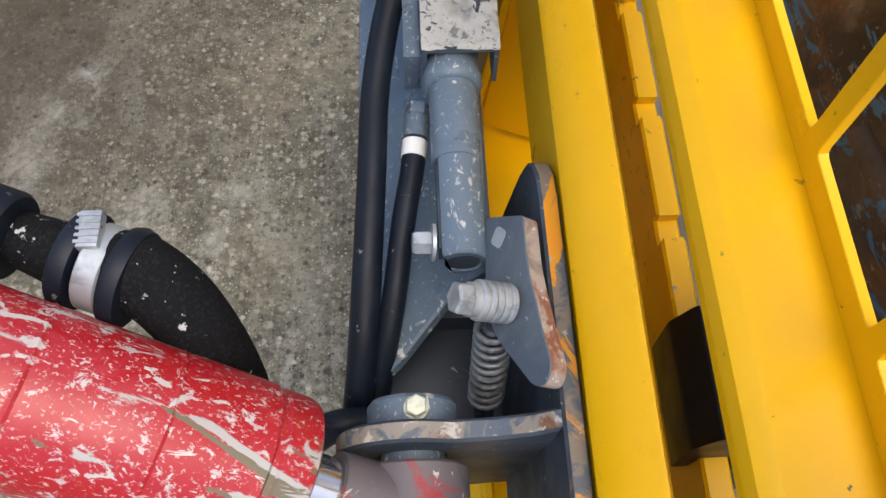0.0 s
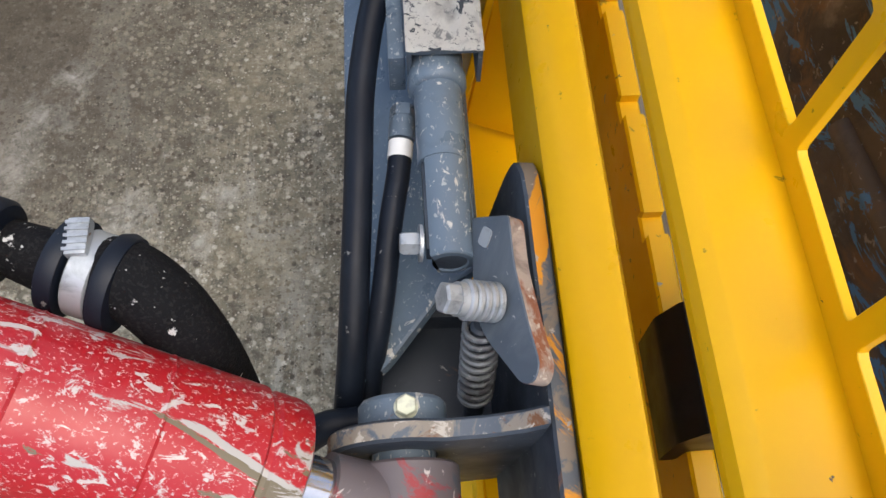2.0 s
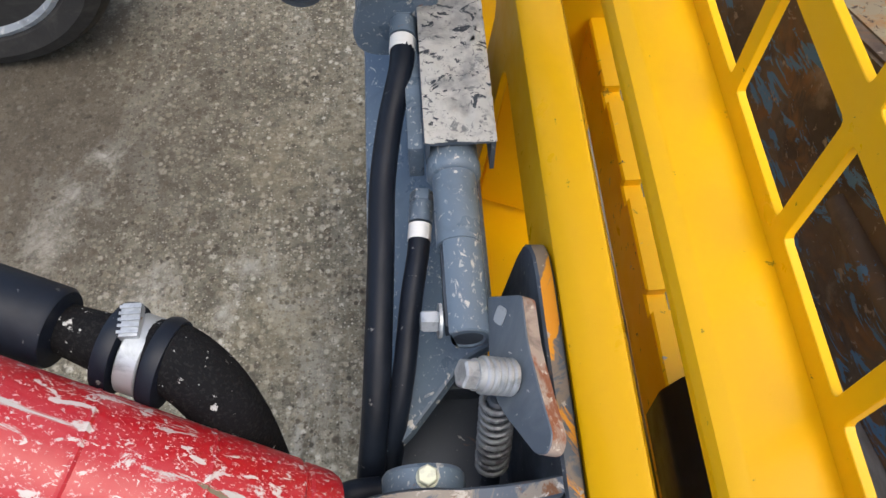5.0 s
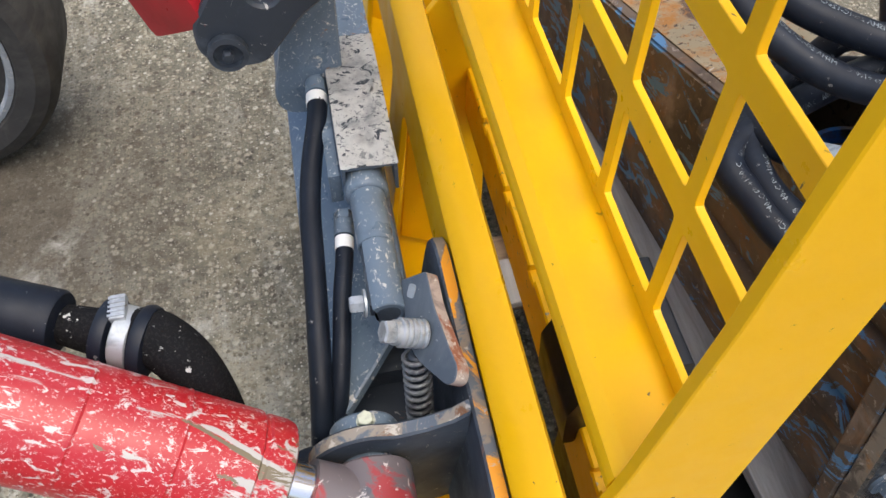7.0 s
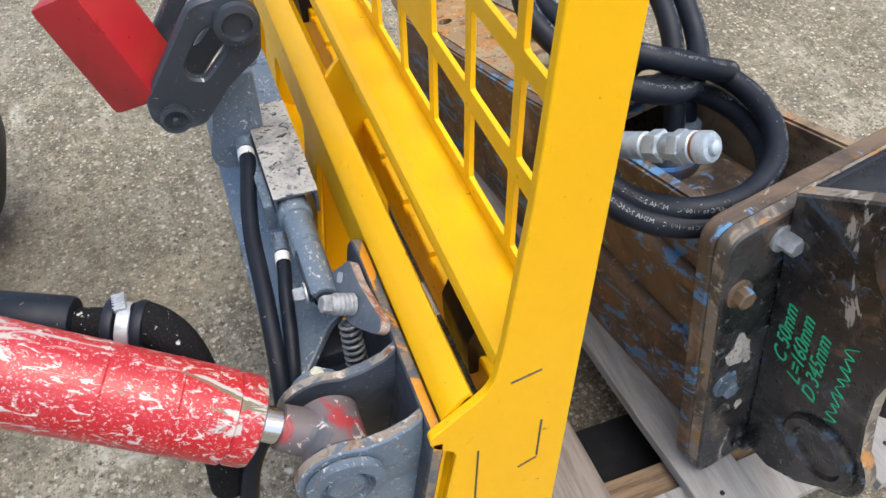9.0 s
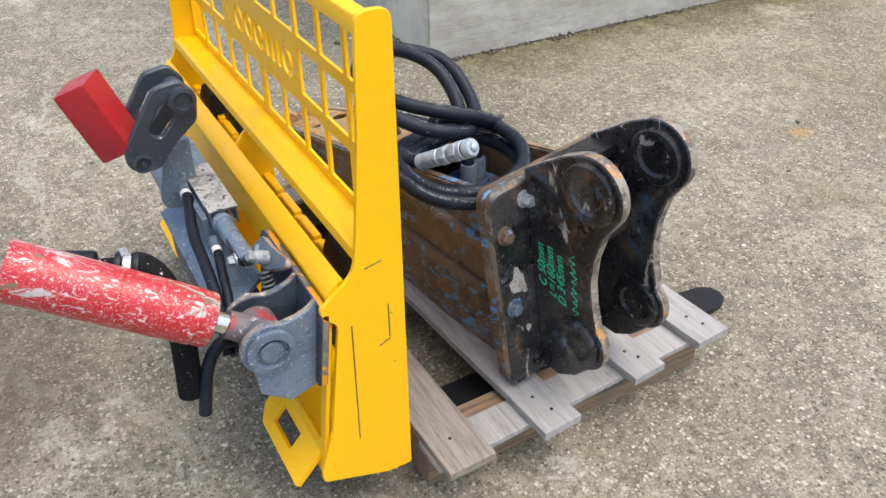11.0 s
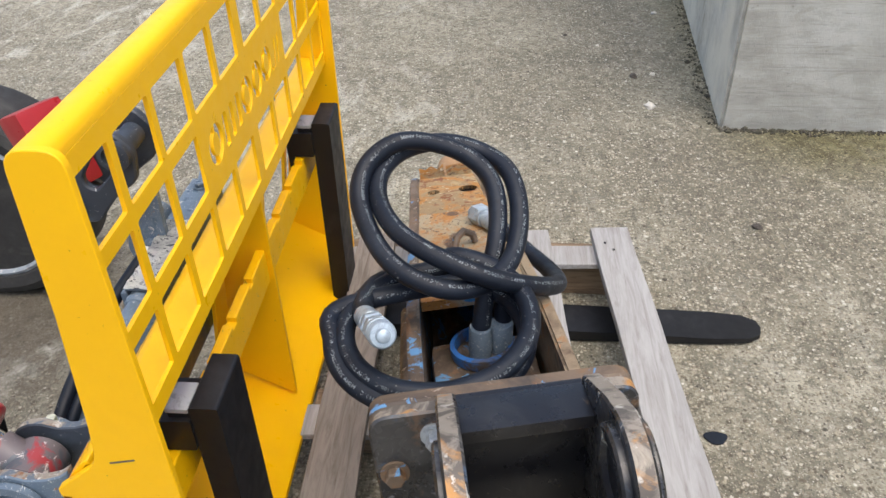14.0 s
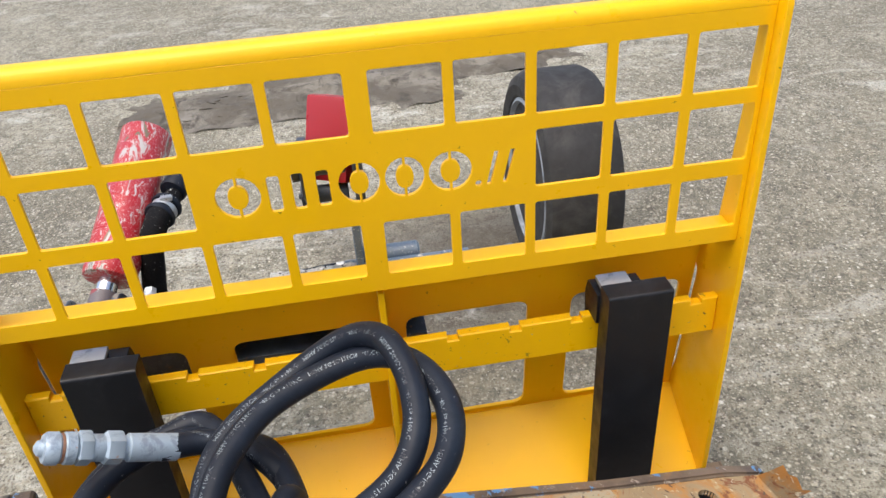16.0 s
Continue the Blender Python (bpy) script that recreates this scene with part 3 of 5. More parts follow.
def tube(pts, r, n=16, caps=True):
    """A round tube along the points; r may be one radius or a list."""
    bm = bmesh.new()
    p = [Vector(q) for q in pts]
    d0 = (p[1] - p[0]).normalized()
    side = d0.orthogonal().normalized()
    rings = []
    for i, q in enumerate(p):
        d = (p[min(i + 1, len(p) - 1)] - p[max(i - 1, 0)]).normalized()
        side = (side - d * side.dot(d)).normalized()
        up = d.cross(side)
        rad = r[i] if isinstance(r, (list, tuple)) else r
        rings.append([bm.verts.new(q + (side * math.cos(2 * math.pi * k / n) + up * math.sin(2 * math.pi * k / n)) * rad) for k in range(n)])
    for a, b in zip(rings, rings[1:]):
        for k in range(n):
            bm.faces.new((a[k - 1], a[k], b[k], b[k - 1]))
    if caps:
        bm.faces.new(rings[0][::-1]), bm.faces.new(rings[-1])
    return bm


def hexagon(r, h, m):
    bm = lathe([(r * 0.93, 0), (r, h * 0.12), (r, h * 0.85), (r * 0.85, h)], m, 6)
    return bm


def bolt(parent, a, d, r=0.011, h=0.010, washer=1.45, mat=None, name="bolt"):
    """A hexagon head with its washer, standing at a along d."""
    m = aim(a, Vector(a) + Vector(d))
    mat = mat or zinc
    b = part(name, join(lathe([(r * washer, 0), (r * washer, r * 0.28)], m, 20), hexagon(r, h, m @ Matrix.Translation((0, 0, r * 0.28)))), mat, parent)
    return b


# ---- ground and wall ----
g = bmesh.new()
bmesh.ops.create_grid(g, x_segments=60, y_segments=60, size=60)
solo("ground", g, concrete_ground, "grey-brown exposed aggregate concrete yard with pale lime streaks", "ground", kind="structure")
W0, WX, WY = Vector((1.235, 2.11, 0)), Vector((1, -0.022, 0)).normalized(), Vector((0.085, 1, 0)).normalized()
corner = [(0, 0), (7, 0), (7, 6), (0, 6)]
wall_pts = [tuple((W0 + WX * a + WY * b).xy) for a, b in corner]
wall_bm = plate(wall_pts, th=2.4)
bmesh.ops.bevel(wall_bm, geom=[e for e in wall_bm.edges if abs(e.verts[0].co.z - e.verts[1].co.z) > 1], offset=0.012, segments=2, affect="EDGES")
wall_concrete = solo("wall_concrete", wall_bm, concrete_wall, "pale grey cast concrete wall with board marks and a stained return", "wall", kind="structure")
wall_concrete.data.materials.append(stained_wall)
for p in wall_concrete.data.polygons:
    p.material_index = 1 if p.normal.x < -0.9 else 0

# ---- fork carriage ----
L = 1.15
PITCH, CELL, HALF = 0.111, 0.0965, 0.016
carriage = thing("fork_carriage", "bright yellow steel fork carriage with a cut-out load guard", "fork carriage")
YZ = Matrix(((0, 0, 1, -0.006), (1, 0, 0, 0), (0, 1, 0, 0), (0, 0, 0, 1)))
cells = []
for row, (z0, z1) in enumerate(((0.689, 0.778), (0.804, 0.893), (0.916, 1.004))):
    for k in range(5):
        if row == 1 and k < 2:
            continue
        a = L / 2 + HALF + k * PITCH
        cells.append(rect(a, z0, a + CELL, z1, 0.004, 2))
        a = L / 2 - HALF - k * PITCH - CELL
        cells.append(rect(a, z0, a + CELL, z1, 0.004, 2))
# plain cut-outs where the maker's mark stands
for y0, y1 in ((0.370, 0.431), (0.536, 0.593), (0.600, 0.655), (0.661, 0.722)):
    c, w, h = (y0 + y1) / 2, (y1 - y0) / 2, 0.030
    for s in (-1, 1):
        rim_out = [(c + s * (0.0018 + (w - 0.0018) * math.sin(math.pi * k / 10)), 0.846 - h * math.cos(math.pi * k / 10)) for k in range(11)]
        rim_in = [(c + s * (0.0018 + (w * 0.45 - 0.0018) * math.sin(math.pi * k / 8)), 0.846 - h * 0.58 * math.cos(math.pi * k / 8)) for k in range(9)]
        cells.append((rim_out + rim_in[::-1])[::s])
for y0, y1 in ((0.441, 0.458), (0.474, 0.490), (0.507, 0.524)):
    cells.append(rect(y0, 0.818, y1, 0.872, 0.004, 2))
cells.append(rect(0.726, 0.817, 0.735, 0.825, 0.002, 1))
for y0 in (0.742, 0.765):
    cells.append([(y0, 0.818), (y0 + 0.006, 0.818), (y0 + 0.019, 0.868), (y0 + 0.012, 0.868)])
part("guard_grid", plate(rect(0.0105, 0.660, L - 0.0105, 1.030), cells, 0.006, YZ, 0.0006), yellow, carriage)
part("top_rail", along_y(strip([(0.0, 1.0305), (0.0, 1.038), (-0.0025, 1.045), (-0.008, 1.050), (-0.014, 1.0515), (-0.028, 1.0515), (-0.033, 1.049), (-0.0355, 1.044), (-0.0355, 1.022)], 0.006), 0.0105, L - 0.0105), yellow, carriage)
part("flange", along_y(strip([(-0.0065, 0.664), (-0.054, 0.667), (-0.0595, 0.664), (-0.061, 0.658), (-0.061, 0.650)][::-1], 0.006), 0.0105, L - 0.0105), yellow, carriage)
side = rounded([(0.020, 0.108), (0.021, 1.056), (-0.036, 1.056), (-0.046, 0.865), (-0.062, 0.689), (-0.071, 0.626), (-0.136, 0.574), (-0.134, 0.556), (-0.107, 0.531), (-0.139, 0.290), (-0.170, 0.190), (-0.170, 0.160), (-0.03, 0.108)],
               [0.006, 0.022, 0.022, 0, 0, 0.02, 0.006, 0.01, 0.01, 0, 0.01, 0.01, 0.01])
XZ = Matrix(((1, 0, 0, 0), (0, 0, -1, 0.010), (0, 1, 0, 0), (0, 0, 0, 1)))
for y in (0.0, L - 0.010):
    part("side_plate", plate(side, (), 0.010, Matrix.Translation((0, y, 0)) @ XZ, 0.001), yellow, carriage)
bar = [(0.0105, 0.457), (L - 0.0105, 0.457), (L - 0.0105, 0.531)]
for k in range(10, -1, -1):
    c = 0.056 + k * 0.1045
    bar += [(c + 0.009, 0.531), (c + 0.009, 0.522), (c - 0.009, 0.522), (c - 0.009, 0.531)]
bar.append((0.0105, 0.531))
part("fork_bar", plate(bar, (), 0.018, Matrix.Translation((-0.0345, 0, 0)) @ YZ, 0.002), yellow_worn, carriage, "yellow notched bar with paint worn off its top edge")
BACK = axes((-0.105, 0, 0.600), (0, 1, 0), (-0.12, 0, -1))
wins = [rect(a, 0.093, b, 0.371, 0.022, 4) for a, b in ((0.034, 0.237), (0.317, 0.536), (0.614, 0.833), (0.913, 1.116))]
part("back_plate", plate(rect(0.0105, 0.012, L - 0.0105, 0.440), wins, 0.008, BACK, 0.001), yellow, carriage)
part("top_lip", along_y(strip([(-0.0855, 0.604), (-0.0860, 0.613), (-0.0890, 0.6180), (-0.0945, 0.6165), (-0.1165, 0.592), (-0.1195, 0.585), (-0.1170, 0.577), (-0.110, 0.574)], 0.008), 0.0105, L - 0.0105), yellow, carriage)
part("shelf", along_y(strip([(-0.147, 0.222), (-0.138, 0.210), (0.006, 0.132), (0.015, 0.124), (0.016, 0.112)][::-1], 0.006), 0.0105, L - 0.0105), yellow, carriage)
gus = rounded([(-0.012, 0.645), (-0.064, 0.645), (-0.100, 0.600), (-0.134, 0.222), (-0.012, 0.152)], [0, 0.01, 0, 0, 0])
part("gusset", plate(gus, (), 0.010, Matrix.Translation((0, L / 2 - 0.005, 0)) @ XZ, 0.001), yellow, carriage)
for mirror in (0, 1):
    out = [(0.030, 0), (0.225, 0), (0.255, 0.030), (0.255, 0.060), (0.225, 0.090), (0.030, 0.090)]
    hole = rect(0.107, 0.020, 0.200, 0.062, 0.002, 1)
    if mirror:
        out, hole = [(L - a, b) for a, b in out][::-1], [(L - a, b) for a, b in hole][::-1]
    part("foot", plate(rounded(out, 0.004, 2), [hole], 0.012, axes((-0.150, 0, 0.205), (0, 1, 0), (-0.065, 0, -0.072)), 0.001), yellow, carriage)
# cut lines left in the near side plate
for y0, z0, y1, z1 in ((-0.052, 0.630, -0.020, 0.637), (-0.012, 0.466, -0.012, 0.540), (-0.034, 0.452, -0.012, 0.462), (-0.088, 0.240, -0.083, 0.520)):
    part("cut_line", tube([(y0, -0.0002, z0), (y1, -0.0002, z1)], 0.0012, 6), dark_grey, carriage)


# ---- forks ----
def fork():
    f = thing("fork", "black painted steel pallet fork hung on the yellow bar", "fork", group="forks on the carriage")
    w = 0.0525
    sec = rounded([(0.004, 0.002), (0.36, 0.002), (0.36, 0.046), (0.044, 0.046), (0.044, 0.613), (0.004, 0.613)], [0.03, 0, 0, 0.01, 0.006, 0.004])
    part("shank", along_y(sec, -w, w), fork_black, f)
    tip = [(0.36, -w), (0.97, -w), (1.05, -w * 0.86), (1.083, -w * 0.5), (1.09, 0), (1.083, w * 0.5), (1.05, w * 0.86), (0.97, w), (0.36, w)]
    bl = plate(tip, (), 0.044, Matrix.Translation((0, 0, 0.002)), 0.004)
    for v in bl.verts:
        if v.co.z > 0.02:
            v.co.z = 0.046 - 0.026 * max(0, (v.co.x - 0.36) / 0.73)
    part("blade", bl, fork_black, f)
    hook = rounded([(0.0035, 0.534), (-0.0415, 0.534), (-0.0415, 0.505), (-0.0530, 0.505), (-0.0560, 0.562), (-0.0460, 0.590), (0.0035, 0.592)], 0.004, 2)
    part("hook", along_y(hook, -w - 0.004, w - 0.028), fork_black, f)
    part("latch_plate", box(-0.030, 0.002, -w + 0.002, 0.000, 0.6005, 0.6085, 0.002), zinc, f, "pale zinc latch plate on the hook")
    part("latch_block", box(-0.028, 0.003, -w + 0.004, -0.002, 0.5915, 0.6004, 0.001), fork_black, f)
    return f


f1 = fork()
f1.matrix_world = pose(0, 0.157, 0)
copy_thing(f1, pose(0, 0.972, 0))


# ---- pallet ----
pallet = thing("pallet", "weathered wooden pallet of loose grey planks on pine bearers", "pallet")


def board(name, a, b, w0, w1, z0, z1, mat, seed):
    """A plank from a to b in plan, w0 and w1 wide at its ends."""
    rnd = random.Random(seed)
    a, b = Vector(a), Vector(b)
    d = (b - a).normalized()
    s = Vector((d.y, -d.x))
    n = 10
    left, right = [], []
    for k in range(n + 1):
        p, w = a.lerp(b, k / n), (w0 + (w1 - w0) * k / n) / 2
        left.append(tuple(p - s * (w + rnd.uniform(-0.0015, 0.0015))))
        right.append(tuple(p + s * (w + rnd.uniform(-0.0015, 0.0015))))
    return part(name, plate(left + right[::-1], (), z1 - z0, Matrix.Translation((0, 0, z0)), 0.0015), mat, pallet)


board("plank", (0.108, -0.10), (0.085, 1.195), 0.108, 0.100, 0.128, 0.150, plank_grey, 1)
board("plank", (0.327, -0.108), (0.250, 1.195), 0.096, 0.096, 0.128, 0.150, plank_wood, 2)
board("plank", (0.593, -0.080), (0.502, 1.205), 0.094, 0.100, 0.128, 0.150, plank_wood, 3)
board("plank", (0.808, -0.065), (0.718, 1.225), 0.104, 0.102, 0.128, 0.150, plank_wood, 4)
for y, sh in ((-0.02, 0.0), (0.52, -0.04), (1.10, -0.08)):
    board("bearer", (0.05 + sh, y), (0.86 + sh, y + 0.03), 0.085, 0.085, 0.112, 0.1275, plank_wood, 5 + int(y * 10))
    st = board("stringer", (0.06 + sh, y + 0.062), (0.83 + sh, y + 0.055), 0.080, 0.084, 0.001, 0.1115, stringer_wood, 15 + int(y * 10))
    for v in st.data.vertices:
        v.co += Vector((0.0, 0.004 * noise.noise(v.co * 31), 0.0))
for k in range(5):
    part("print_bar", box(0.515 + k * 0.022, 0.529 + k * 0.022, -0.0065, 0.002, 0.055 - 0.004 * (k % 2), 0.082 + 0.007 * (k in (0, 3)), 0.0), dark_grey, pallet, "dark stamped writing on the beam", 0)
for x, y in ((0.33, -0.06), (0.315, -0.01), (0.60, -0.03), (0.585, 0.0), (0.815, -0.02), (0.80, 0.02), (0.505, 1.10), (0.49, 1.13), (0.72, 1.12), (0.70, 1.15), (0.09, 1.10), (0.10, -0.02)):
    part("nail", lathe([(0.004, 0.0), (0.004, 0.0012), (0.002, 0.0016)], pose(x, y, 0.150), 8), fork_black, pallet)


# ---- hydraulic breaker ----
BR = Matrix(((0.9855, -0.1443, -0.0898, 0.44), (0.154, 0.9815, 0.1135, 0.08), (0.0717, -0.1256, 0.9895, 0.405), (0, 0, 0, 1)))
breaker = thing("hydraulic_breaker", "rusty black and blue hydraulic breaker lying on the pallet", "hydraulic breaker", BR)
stations = [(0.045, 0.122, -0.235, 0.205), (0.30, 0.120, -0.215, 0.185), (0.55, 0.112, -0.180, 0.150), (0.80, 0.102, -0.145, 0.120), (1.00, 0.095, -0.118, 0.104), (1.075, 0.090, -0.105, 0.090)]
for s in (-1, 1):
    bm = bmesh.new()
    rings = []
    for y, hw, z0, z1 in stations:
        rings.append([bm.verts.new(c) for c in ((s * hw, y, z0), (s * hw, y, z1), (s * (hw - 0.022), y, z1), (s * (hw - 0.022), y, z0))])
    for a, b in zip(rings, rings[1:]):
        for k in range(4):
            bm.faces.new((a[k - 1], a[k], b[k], b[k - 1]))
    bm.faces.new(rings[0]), bm.faces.new(rings[-1])
    bmesh.ops.bevel(bm, geom=[e for e in bm.edges], offset=0.004, segments=2, affect="EDGES", clamp_overlap=True)
    part("side_plate", bm, breaker_rust if s < 0 else pale_side, breaker, "rust-brown steel side plate with blue paint remains" if s < 0 else "paler brown steel side plate")
bm = bmesh.new()
rings = []
for y, hw, z0, z1 in [(0.36, 0.116, 0, 0.174)] + stations[2:4] + [(0.801, 0.102, 0, 0.100), (1.07, 0.090, 0, 0.070)]:
    rings.append([bm.verts.new(q) for q in ((-(hw - 0.0225), y, z1 - 0.020), ((hw - 0.0225), y, z1 - 0.020), ((hw - 0.0225), y, z1 - 0.0015), (-(hw - 0.0225), y, z1 - 0.0015))])
for a, b in zip(rings, rings[1:]):
    for k in range(4):
        bm.faces.new((a[k - 1], a[k], b[k], b[k - 1]))
bm.faces.new(rings[0]), bm.faces.new(rings[-1])
part("deck", bm, deck_rust, breaker, "pale dusty rusted top deck")
# rusted end of the deck, with two bolt holes through it
DECK_END = axes((0, 0.8005, 0.1185), (1, 0, 0), (0, 1, -0.098))
part("deck_end", plate([(-0.079, 0.0), (0.079, 0.0), (0.0725, 0.200), (0.066, 0.272), (-0.066, 0.272), (-0.0725, 0.200)], [circle(-0.039, 0.143, 0.0145, 20), circle(0.044, 0.143, 0.022, 24)], 0.010, DECK_END @ Matrix.Translation((0, 0, -0.010)), 0.0008), deck_end, breaker, "orange-rusted end of the deck")
bm = bmesh.new()
rings = []
for y, hw, z0, z1 in stations:
    rings.append([bm.verts.new(c) for c in ((-(hw - 0.0225), y, z0 + 0.004), ((hw - 0.0225), y, z0 + 0.004), ((hw - 0.0225), y, z0 + 0.022), (-(hw - 0.0225), y, z0 + 0.022))])
for a, b in zip(rings, rings[1:]):
    for k in range(4):
        bm.faces.new((a[k - 1], a[k], b[k], b[k - 1]))
bm.faces.new(rings[0]), bm.faces.new(rings[-1])
part("belly_plate", bm, breaker_rust, breaker)
part("cylinder_block", box(-0.088, 0.088, 0.05, 0.345, -0.18, 0.095, 0.02), breaker_rust, breaker, "rusty inner cylinder block with blue paint remains")
part("end_nose", join(rod((0, 1.02, -0.01), (0, 1.115, -0.01), 0.072, 0.012), lathe([(0.043, 0.0), (0.043, 0.06), (0.040, 0.15), (0.034, 0.20), (0.022, 0.215)], aim((0.012, 1.10, 0.005), (0.03, 1.4, 0.022)), 28)), chisel_rust, breaker, "rust-brown chisel stub at the end")
for x0, x1, lift in ((-0.066, -0.004, 0.020), (0.002, 0.066, 0.024)):
    bm = bmesh.new()
    quad = [[bm.verts.new((x0 + (x1 - x0) * k / 4, 1.025 + 0.075 * q / 3, 0.090 + lift * (q / 3) ** 1.6 * (0.4 + 0.6 * abs(math.sin(1.7 * k + x0 * 40))) - 0.010 * (q == 3) * (k % 2))) for k in range(5)] for q in range(4)]
    for a, d in zip(quad, quad[1:]):
        for k in range(4):
            bm.faces.new((a[k], a[k + 1], d[k + 1], d[k]))
    bmesh.ops.solidify(bm, geom=bm.faces[:], thickness=0.007)
    part("torn_lug", bm, deck_end, breaker, "torn and bent rusty plate end")
for x, r in ((-0.039, 0.0145), (0.044, 0.022)):
    part("bolt_hole", lathe([(r, 0.0), (r, -0.016), (r * 0.55, -0.016), (r * 0.5, -0.012), (0.002, -0.012)], DECK_END @ Matrix.Translation((x, 0.143, -0.0002)), 24, False), fork_black, breaker, "dark bolt hole sunk into the deck")
# mounting flanges and ears
for y0, y1, mat, lab in ((0.022, 0.046, breaker_rust, "rust-brown rear flange"), (-0.002, 0.0215, breaker_black, "black greasy front flange")):
    fl = part("flange", plate(rounded([(-0.175, -0.235), (0.175, -0.235), (0.175, 0.242), (-0.175, 0.242)], 0.03, 5), (), y1 - y0, Matrix.Translation((0, y1, 0)) @ Matrix(((1, 0, 0, 0), (0, 0, -1, 0), (0, 1, 0, 0), (0, 0, 0, 1))), 0.003), mat, breaker, lab)
    edge_finish(fl, (0, 1, 0), bare_edge if y0 < 0 else breaker_rust)
P1, P2 = (0.172, 0.266), (0.118, -0.096)
ear = [(0.0025, 0.268), (0.11, 0.323)] + circle(*P1, 0.074, 14, 112, -38) + [(0.196, 0.180), (0.172, 0.122), (0.160, 0.063), (0.161, 0.008)] + circle(*P2, 0.068, 12, 42, -70) + [(0.10, -0.20), (0.05, -0.225), (0.0025, -0.215)]
for s in (-1, 1):
    m = Matrix(((0, 0, 1, s * 0.0925 + 0.0075), (-1, 0, 0, 0), (0, 1, 0, 0), (0, 0, 0, 1)))
    e = part("ear", plate(ear, [circle(*P1, 0.028, 24), circle(*P2, 0.028, 24)], 0.025, m, 0.003), breaker_black, breaker, "thick black bracket ear with worn rusty edge")
    edge_finish(e, (1, 0, 0), bare_edge)
    for (u, v), big in ((P1, 0.062), (P2, 0.056)):
        out = s * 0.105 + 0.020
        m2 = aim((out, -u, v), (out + s, -u, v))
        part("boss", lathe([(big, 0), (big, 0.005), (big - 0.004, 0.008), (0.040, 0.008), (0.036, 0.002), (0.030, 0.001), (0.012, -0.004), (0.002, -0.002)], m2, 32), breaker_black, e)
for u, v in (P1, P2):
    part("inner_boss", lathe([(0.058, 0), (0.058, 0.007), (0.054, 0.010), (0.040, 0.010), (0.034, 0.004), (0.022, 0.003), (0.002, 0.003)], aim((0.0998, -u, v), (-1, -u, v)), 32), breaker_black, breaker)
part("cross_web", join(box(-0.060, 0.100, -0.012, -0.0025, -0.20, 0.265, 0.003), box(-0.060, 0.100, -0.075, -0.012, 0.247, 0.266, 0.003)), web_black, breaker)
part("cross_tube", rod((-0.0595, -0.075, 0.09), (0.0995, -0.075, 0.09), 0.022), breaker_black, breaker)
bolt(breaker, (-0.092, -0.002, 0.205), (0, -1, 0), 0.0125, 0.022, 1.45, zinc)
bolt(breaker, (-0.150, -0.002, 0.148), (0, -1, 0), 0.014, 0.014, 1.4, breaker_rust)
bolt(breaker, (-0.148, -0.002, -0.030), (0, -1, 0), 0.014, 0.012, 1.4, blue_grey)
bolt(breaker, (-0.090, -0.002, -0.205), (0, -1, 0), 0.014, 0.014, 1.4, breaker_black)
for s in (-1,):
    for z in (0.085, -0.045):
        part("side_rib", tube(curve_through([Vector((s * 0.124, 0.05, z - 0.008)), Vector((s * 0.127, 0.16, z + 0.002)), Vector((s * 0.125, 0.29, z + 0.018)), Vector((s * 0.117, 0.42, z + 0.03))], 6), 0.0155, 12), breaker_rust, breaker)
# flaked paint left on the front flange
for cx, cz, w, h, mat, lab, seed in ((-0.130, 0.030, 0.019, 0.026, flaked_paint, "pale flaked paint patch", 1.3), (-0.112, 0.002, 0.008, 0.008, flaked_paint, "pale flaked paint patch", 4.1), (-0.139, -0.022, 0.012, 0.010, blue_flake, "blue paint remnant", 7.7), (-0.112, -0.100, 0.006, 0.010, flaked_paint, "pale flaked paint patch", 9.2)):
    ring = []
    for k in range(18):
        a = k * math.pi / 9
        q = 1 + 0.75 * noise.noise(Vector((math.cos(a) * 1.6 + seed, math.sin(a) * 1.6, seed)))
        ring.append((cx + w * q * math.cos(a), cz + h * q * math.sin(a)))
    part("paint_patch", plate(ring, (), 0.0008, Matrix(((1, 0, 0, 0), (0, 0, -1, -0.0018), (0, 1, 0, 0), (0, 0, 0, 1)))), mat, breaker, lab, 0)
# paint-marker figures on the ear
for txt, u, h in (("C 50mm", 0.040, 0.005), ("L=160mm", 0.066, -0.012), ("D 345mm", 0.092, -0.022)):
    cu = bpy.data.curves.new("figure_line", "FONT")
    cu.body, cu.size, cu.extrude, cu.shear = txt, 0.030, 0.0004, 0.3
    raw = bpy.data.objects.new("raw", cu)
    me = bpy.data.meshes.new_from_object(raw)
    bpy.data.objects.remove(raw)
    me.materials.clear()
    me.materials.append(green_ink)
    t = new("figure_line", me)
    t.parent = breaker
    t.matrix_local = Matrix(((0, 0, -1, -0.0854), (0, 1, 0, -u), (1, 0, 0, h), (0, 0, 0, 1)))
    tagged(t, "green handwritten figures")
scrawl = [Vector((-0.0855, -0.112 - 0.013 * (k % 2) - 0.002 * math.sin(k * 1.9), -0.030 + k * 0.0085 + 0.003 * math.sin(k * 2.3))) for k in range(18)]
part("ink_line", tube(curve_through(scrawl, 4), 0.0009, 6), green_ink, breaker, "green scribbled line")

